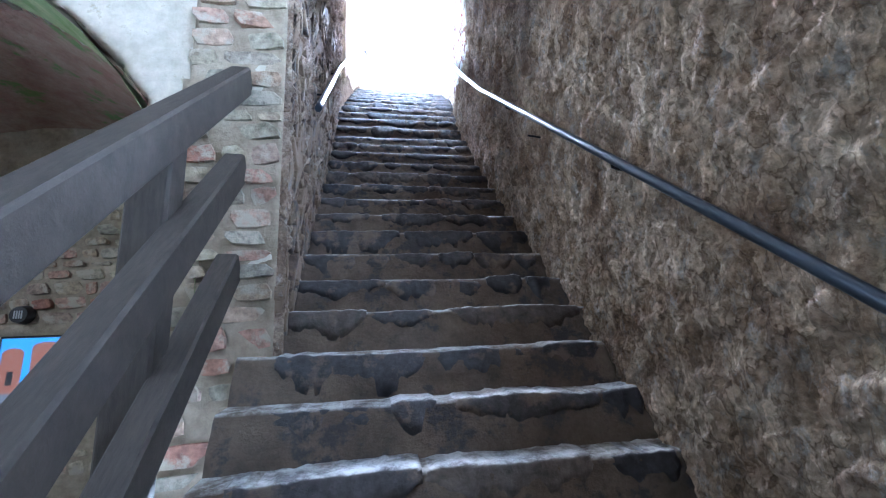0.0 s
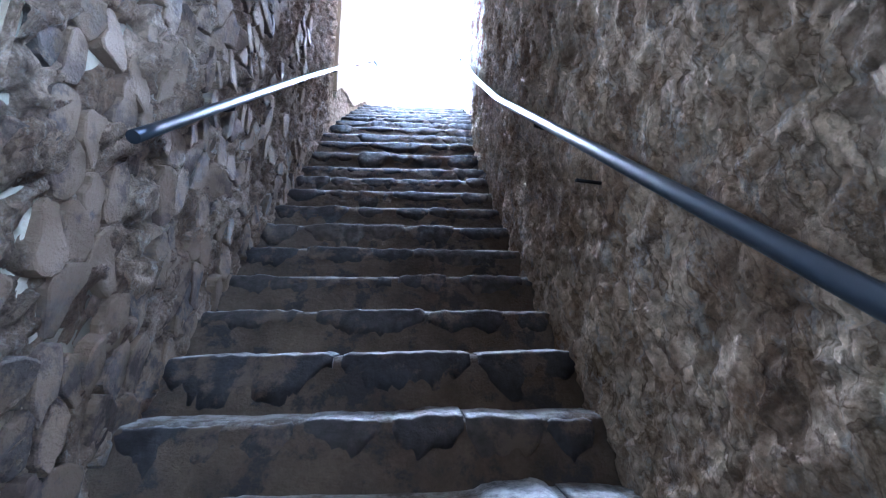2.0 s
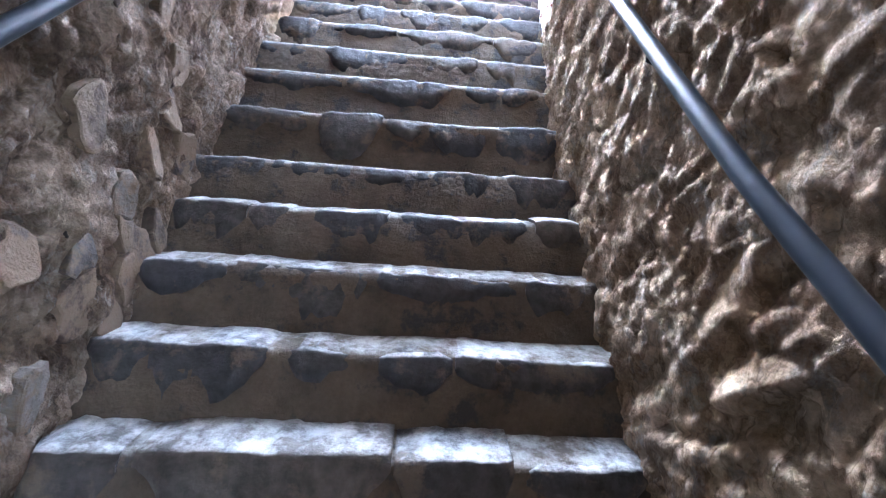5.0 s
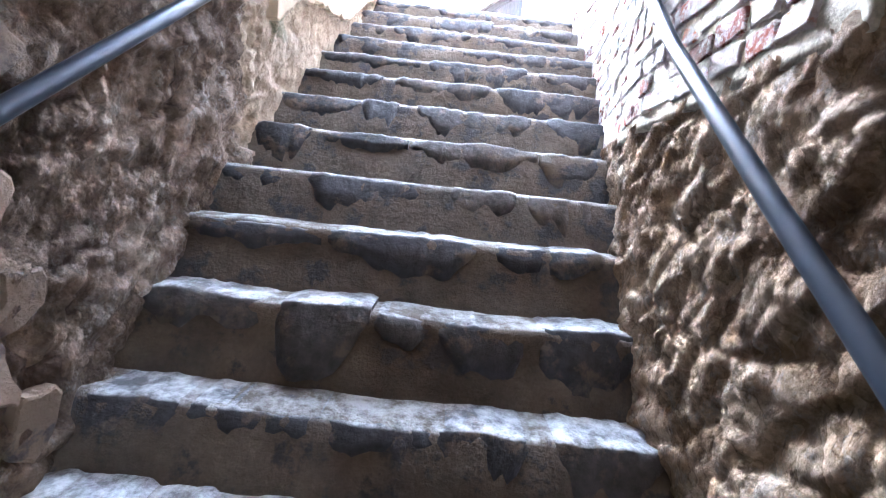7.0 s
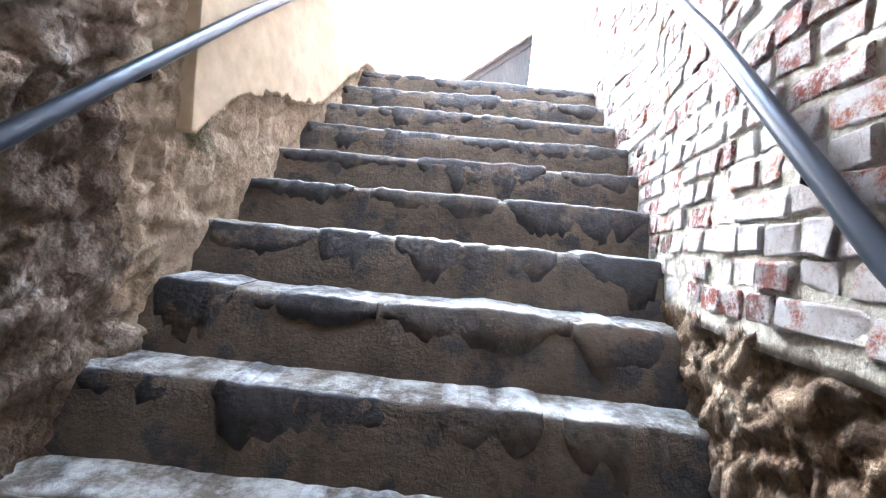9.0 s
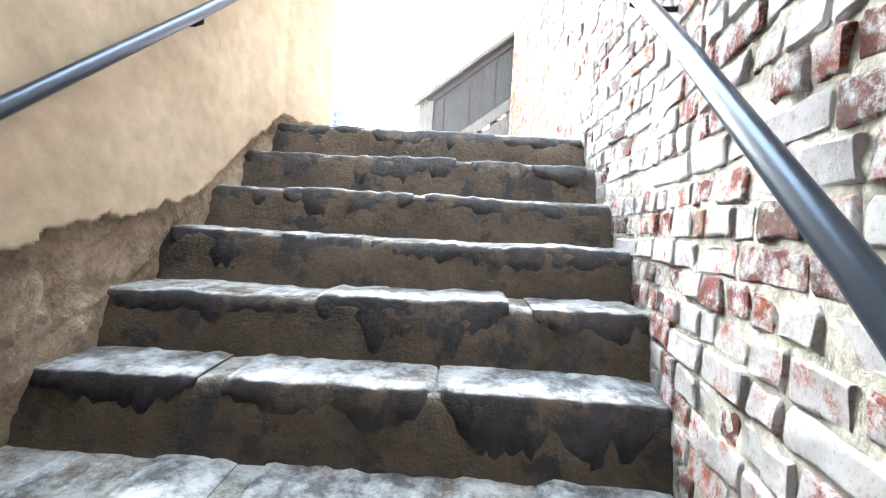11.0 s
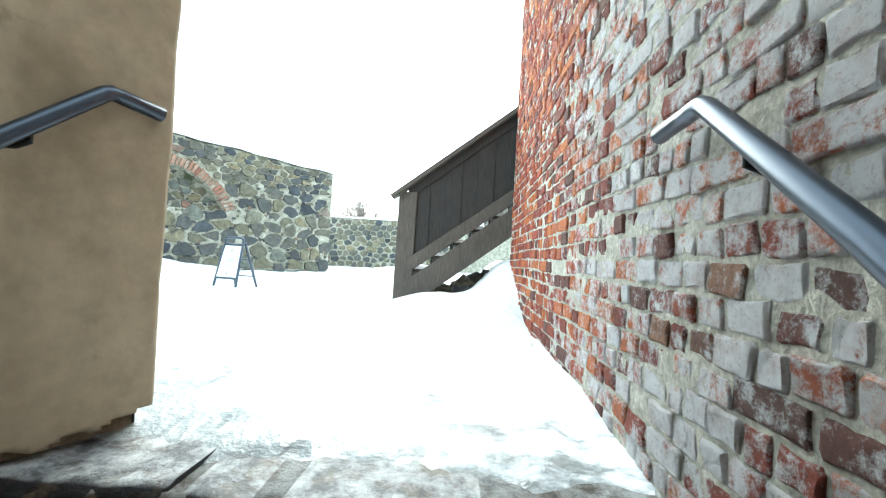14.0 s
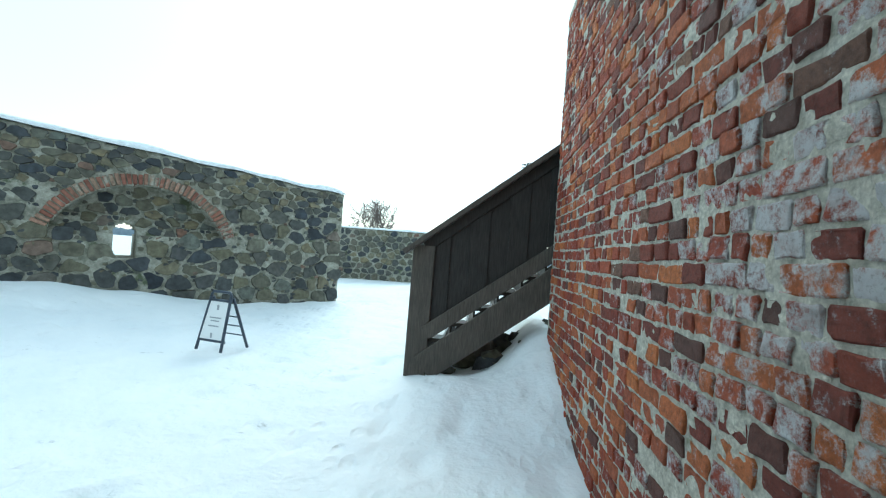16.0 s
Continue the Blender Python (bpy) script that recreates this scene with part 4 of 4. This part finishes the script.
# ---------- handrails ----------
def rail(name, way, ya, yb, tip, ys, side, label):
    def on(y):
        return Vector((way[0](y), y, way[1](y)))
    base = on(ya)
    ob = thing(name, label, "handrail", base)
    pts = [on(y) for y in steps_between(ya, yb, 60)]
    end = pts[-1]
    pts += [end + Vector((0, 0.022, 0.012)), end + Vector((0, 0.05, 0.012)), end + Vector((tip[2], tip[0], tip[1]))]
    part("bar", tube([p - base for p in pts], 0.0215, 14), M_STEEL, ob)
    for y in ys:
        p = on(y) - base
        part("bracket", tube([p + Vector((0, 0, -0.012)), p + Vector((0, 0.0, -0.04)), p + Vector((side * 0.03, 0.0, -0.05)), p + Vector((side * 0.16, 0.0, -0.05))], 0.008, 8), M_IRON, ob)
    return ob


RAIL_R = (lerp_table([(-3, 1.67), (0, 1.62), (2.2, 1.585), (3.0, 1.62), (4.0, 1.66), (5.0, 1.72), (5.98, 1.85)]),
          lerp_table([(-2.6, -1.34), (0, 0.795), (2.2, 2.60), (3.0, 3.30), (3.6, 3.85), (4.1, 4.39), (4.6, 4.86), (5.0, 5.21), (5.5, 5.60), (5.98, 5.945)]))
RAIL_L = (lerp_table([(0.9, 0.19), (3, 0.14), (4.5, 0.17), (5.5, 0.25), (6.14, 0.365)]), lerp_table([(0.9, 1.52), (5.3, 5.23), (6.22, 6.03)]))
rail("handrail", RAIL_R, -2.3, 5.92, (0.21, 0.005, 0.0), (-0.9, 0.25, 1.55, 2.65, 3.76, 4.95, 5.76), 1, "dark blue-black round steel handrail on iron wall brackets")
rail("handrail", RAIL_L, 1.05, 6.14, (0.15, -0.005, 0.055), (1.7, 2.9, 4.1, 5.3, 5.98), -1, "dark blue-black round steel handrail along plastered wall")
spike = thing("iron_spike", "short black iron spike stuck in rubble wall", "spike", (XR(1.23), 1.23, 1.60))
part("shaft", tube([(0.08, 0, 0), (-0.10, -0.02, 0.01)], 0.007, 8), M_IRON, spike)

# ---------- timber railing at the foot ----------
timber = thing("timber_railing", "heavy grey-brown timber railing with three sloping rails", "railing", (-0.16, 0.6, 0.6))


def at_rail(bm):
    bmesh.ops.translate(bm, vec=(0.16, -0.6, -0.6), verts=bm.verts)
    return bm


for z in (1.605, 1.11, 0.595):
    part("rail", at_rail(beam((-0.17, 0.735, z), (-0.05, -2.4, z - 3.12 * 0.90), 0.10, 0.14, 0.010)), M_TIMBER, timber)
for y in (0.16, -2.0):
    zt = 1.585 + (y - 0.72) * 0.90
    part("post", at_rail(beam((-0.25, y, zt - 1.75), (-0.25, y, zt - 0.03), 0.14, 0.12, 0.010, (0, 1, 0))), M_TIMBER, timber)

# ---------- screen and spot in the lower room ----------
tv = thing("wall_screen", "lit flat wall screen showing a picture of brick towers", "screen", (-2.52, 3.21, -0.10))
part("frame", box((0.76, 0.05, 0.96), (0, 0, 0), 0.006), M_BLACK, tv)


def glow(name, color, power):
    m, t, b = nodes_of(name)
    b.inputs["Base Color"].default_value = (0.02, 0.02, 0.02, 1)
    b.inputs["Emission Color"].default_value = (*color, 1)
    b.inputs["Emission Strength"].default_value = power
    return m


LIT = 0.022
panel = part("display", box((0.72, 0.006, 0.92), (0, -0.027, 0), 0), glow("lit sky blue", (0.10, 0.42, 0.95), LIT), tv, "bright blue sky picture")
M_TOWER, M_GATE, M_WATER = glow("lit brick red", (0.36, 0.14, 0.09), LIT), glow("lit dark arch", (0.03, 0.03, 0.03), LIT), glow("lit grey stone", (0.20, 0.22, 0.24), LIT)
for x, w, h in ((-0.25, 0.18, 0.40), (0.02, 0.24, 0.50), (0.27, 0.16, 0.40)):
    bm = bmesh.new()
    ring = [bm.verts.new((x + w / 2 * math.cos(a), -0.0335, 0.12 + (h * 0.5 if math.sin(a) >= 0 else -h * 0.4) + (0.05 * math.sin(a) if math.sin(a) > 0 else 0))) for a in [2 * math.pi * k / 20 for k in range(20)]]
    bm.faces.new(ring)
    part("tower_shape", bm, M_TOWER, panel)
    part("arch_shape", box((0.05, 0.002, 0.12), (x, -0.0355, 0.10), 0), M_GATE, panel)
part("foreground_shape", box((0.70, 0.002, 0.42), (0, -0.036, -0.245), 0), M_WATER, panel)
spot = thing("wall_spot", "round black wall spotlight with slotted front", "lamp", (-2.77, 3.20, 0.58))
bm = bmesh.new()
bmesh.ops.create_cone(bm, cap_ends=True, segments=28, radius1=0.09, radius2=0.075, depth=0.09, matrix=Matrix.Rotation(radians(90), 4, "X"))
part("housing", bm, M_BLACK, spot)
for k in range(4):
    part("slot", box((0.012, 0.006, 0.075), (-0.03 + k * 0.02, -0.047, 0), 0.002), M_GREYTEXT, spot)

# ---------- trees and the far wood ----------
def bare_tree(name, at, height, seed, label):
    r = random.Random(seed)
    ob = thing(name, label, "tree", at)
    trunk, twigs = bmesh.new(), bmesh.new()

    def limb(bm, a, d, length, rad, depth):
        b = a + d * length
        s = d.cross(Vector((0.3, 0.7, 0.2))).normalized()
        u = s.cross(d).normalized()
        lo = [bm.verts.new(a + (s * math.cos(k * 2.0944) + u * math.sin(k * 2.0944)) * rad) for k in range(3)]
        hi = [bm.verts.new(b + (s * math.cos(k * 2.0944) + u * math.sin(k * 2.0944)) * rad * 0.6) for k in range(3)]
        for k in range(3):
            bm.faces.new((lo[k], lo[(k + 1) % 3], hi[(k + 1) % 3], hi[k]))
        if depth == 0:
            return
        for _ in range(3):
            nd = (d + Vector((r.uniform(-1, 1), r.uniform(-1, 1), r.uniform(-0.35, 0.75))) * 0.75).normalized()
            limb(twigs, a.lerp(b, r.uniform(0.55, 1.0)), nd, length * r.uniform(0.55, 0.85), max(rad * 0.58, 0.012), depth - 1)

    for _ in range(3):
        limb(trunk, Vector((r.uniform(-0.3, 0.3), r.uniform(-0.3, 0.3), 0)), Vector((r.uniform(-0.3, 0.3), 0, 1)).normalized(), height * 0.30, height * 0.02, 6)
    part("trunk", trunk, M_TWIG, ob)
    part("crown", twigs, M_TWIG, ob, "bare brown winter twigs")


bare_tree("bare_tree", (-8.4, 46, 4.6), 8.0, 3, "bare brown winter tree behind the curtain wall")
bare_tree("bare_tree", (-6.0, 62, 5.0), 3.6, 5, "low bare winter tree far beyond the wall")
conifer = thing("conifer", "dark green conifer top behind the stair", "tree", (3.75, 30, 4.75))
crown, stem = bmesh.new(), tube([(0, 0, 0), (0, 0, 7.0)], 0.09, 8)
r3 = random.Random(8)
for i in range(420):
    z = r3.uniform(1.0, 7.2)
    w = 0.25 + (7.3 - z) * 0.24
    a, q = r3.uniform(0, 6.283), math.sqrt(r3.random()) * w
    c = Vector((q * math.cos(a), q * math.sin(a), z - q * 0.25))
    d = Vector((math.cos(a), math.sin(a), -0.2)) * 0.34
    s = Vector((-math.sin(a), math.cos(a), r3.uniform(-0.3, 0.3))) * 0.1
    crown.faces.new([crown.verts.new(p) for p in (c - s, c + s, c + d + s * 0.3, c + d - s * 0.3)])
part("trunk", stem, M_TWIG, conifer)
part("crown", crown, M_PINE, conifer)
verts, faces = [], []
for i in range(240):
    x = -260 + i * 2.3
    h = 3.0 + 3.2 * abs(noise.noise((i * 0.37, 0, 0))) + 1.6 * noise.noise((i * 1.9, 3, 0))
    verts += [(x, 190 + 0.1 * abs(x), -2), (x, 190 + 0.1 * abs(x), 4 + h), (x, 196 + 0.1 * abs(x), -2), (x, 196 + 0.1 * abs(x), 3 + h)]
    if i:
        a = 4 * i
        faces += [(a - 4, a, a + 1, a - 3), (a - 3, a + 1, a + 3, a - 1), (a - 1, a + 3, a + 2, a - 2)]
tagged(new("far_wood", data_mesh("far_wood", verts, faces, M_FARWOOD)), "distant bare winter wood on the skyline", "wood", kind="stuff")

# ---------- stones of the pier and the room ----------
r4 = random.Random(21)


def coursed(P, u0, u1, v0, v1, heights, widths, proud, gap, parent, keep):
    """Roughly squared blocks laid in courses."""
    v = v0
    while v < v1:
        h = r4.uniform(*heights)
        u = u0
        while u < u1 - 0.02:
            w = r4.uniform(*widths)
            if u1 - u - w < widths[0]:
                w = u1 - u
            mid_u, mid_v = u + w / 2, v + h / 2
            if keep(mid_u, mid_v):
                g = gap * r4.uniform(0.5, 1.6)
                jit = [r4.uniform(-0.008, 0.008) for _ in range(8)]
                poly = [(u + g + jit[0], v + g + jit[1]), (u + w - g + jit[2], v + g + jit[3]), (u + w - g + jit[4], v + h - g + jit[5]), (u + g + jit[6], v + h - g + jit[7])]
                vv_, ff_ = lump(P, poly, proud * r4.uniform(0.6, 1.4), 0.002, r4, 0.93)
                ob = new("stone", data_mesh("stone", vv_, ff_, M_PALE))
                ob.parent = parent
            u += w
        v += h


coursed(lambda u, v, d: pier_face(u, v, d + 0.006), -0.46, 0.05, -0.4, 3.5, (0.075, 0.15), (0.13, 0.34), 0.012, 0.009, pier, lambda u, v: True)
coursed(room_back, -3.7, -0.7, -0.9, 1.9, (0.09, 0.16), (0.12, 0.30), 0.02, 0.014, back_wall, lambda u, v: abs(u + 2.52) > 0.52 or abs(v + 0.1) > 0.56)

# ---------- rubble of the stairwell ----------
east = bpy.data.objects["wall_east_rubble"]
west = bpy.data.objects["wall_west_rubble"]
r5 = random.Random(31)
stonework(left_wall, (0.80, 3.3, 0.2, 5.6), (0.10, 0.17), 0.013, 0.002, west, M_RUBBLE, M_RUBBLE_J, r5,
          lambda u, v: -0.15 < v - stair_z(u) < 2.9 and r5.random() < (0.75 if u < 2.2 else 0.45), lambda u, v: v - stair_z(u) < 1.6, round_=0.86, slant=-0.75, limit=280, jag=0.12)

# ---------- bricks of the tower wall ----------
brick_wall = bpy.data.objects["wall_east_brick"]
r6 = random.Random(41)


def brick_shape(w, h, r):
    """One worn brick with a ragged outline and a rough face; x is depth, y length, z height."""
    outline = []
    for sy, sz in ((-1, -1), (1, -1), (1, 1), (-1, 1)):
        k = r.uniform(0.03, 0.15) * h
        a, b = (sy * w / 2, sz * (h / 2 - k)), (sy * (w / 2 - k), sz * h / 2)
        outline += [a, b] if sy * sz > 0 else [b, a]
    outline.insert(2, (r.uniform(-0.2, 0.2) * w, -h / 2 + r.uniform(-0.002, 0.006)))
    outline.insert(7, (r.uniform(-0.2, 0.2) * w, h / 2 - r.uniform(-0.002, 0.006)))
    n = len(outline)
    jit = [(r.uniform(-0.0045, 0.0045), r.uniform(-0.0035, 0.0035)) for _ in outline]
    ty, tz = r.uniform(-0.05, 0.05), r.uniform(-0.09, 0.09)
    v = []
    for depth, m in ((0.03, 0.0), (-0.004, 0.0006), (-0.0085, 0.0055)):
        for (y, z), (jy, jz) in zip(outline, jit):
            yy, zz = y - math.copysign(min(m, abs(y)), y) + jy, z - math.copysign(min(m, abs(z)), z) + jz
            v.append((depth + ((yy * ty + zz * tz) + r.uniform(-0.003, 0.002) if depth < 0 else 0), yy, zz))
    f = [(q * n + i, (q + 1) * n + i, (q + 1) * n + (i + 1) % n, q * n + (i + 1) % n) for q in range(2) for i in range(n)]
    f.append(tuple(range(3 * n - 1, 2 * n - 1, -1)))
    return v, f


SIZES = (0.095, 0.125, 0.185, 0.07)
shapes = {s: [brick_shape(s, 0.067 + r6.uniform(-0.005, 0.004), r6) for _ in range(12)] for s in SIZES}
meshes = {s: [data_mesh("brick", v, f, M_BRICK) for v, f in shapes[s]] for s in SIZES}
COURSE = 0.0765
near_made, jv, jf = 0, [], []
for row in range(int((8.55 - 3.69) / COURSE)):
    zc = 3.69 + (row + 0.5) * COURSE
    y = 3.02 + r6.uniform(0, 0.1)
    while y < 9.82:
        s = r6.choice((0.095, 0.095, 0.125, 0.07)) if row % 3 else r6.choice((0.125, 0.185, 0.095, 0.185))
        if y + s > 9.87:
            s = 0.07
        yc = y + s / 2
        zz = zc + 0.018 * noise.noise((yc * 0.8, zc, 0)) + r6.uniform(-0.004, 0.004)
        y += s + r6.uniform(0.006, 0.014)
        if zc < min(stair_z(yc), GROUND) - 0.12 or r6.random() < 0.012:
            continue
        i = r6.randrange(12)
        place = pose(XR(yc) + 0.0042 + r6.uniform(-0.005, 0.006), yc, zz, r6.uniform(-1.5, 1.5), r6.uniform(-2, 2), math.degrees(-math.atan2(XR(yc + 0.05) - XR(yc - 0.05), 0.1)) + r6.uniform(-1.5, 1.5))
        if near_made < 300 and 4.9 < yc < 7.6 and 4.6 < zc < 6.7 and r6.random() < 0.75:
            ob = new("brick", meshes[s][i])
            ob.matrix_world = place
            ob.parent = brick_wall
            near_made += 1
        else:
            v, f = shapes[s][i]
            o = len(jv)
            jv += [place @ Vector(p) for p in v]
            jf += [tuple(o + k for k in q) for q in f]
rest = new("bricks", data_mesh("bricks", jv, jf, M_BRICK_J))
rest.parent = brick_wall
tagged(rest, kind="stuff")
tagged(brick_wall, "old red brick tower wall with worn limewash", "brick wall")
tagged(east, "rough rubble stone stairwell wall in brown mortar", "stone wall")
tagged(west, "rough rubble stone stairwell wall of slanting slabs", "stone wall")
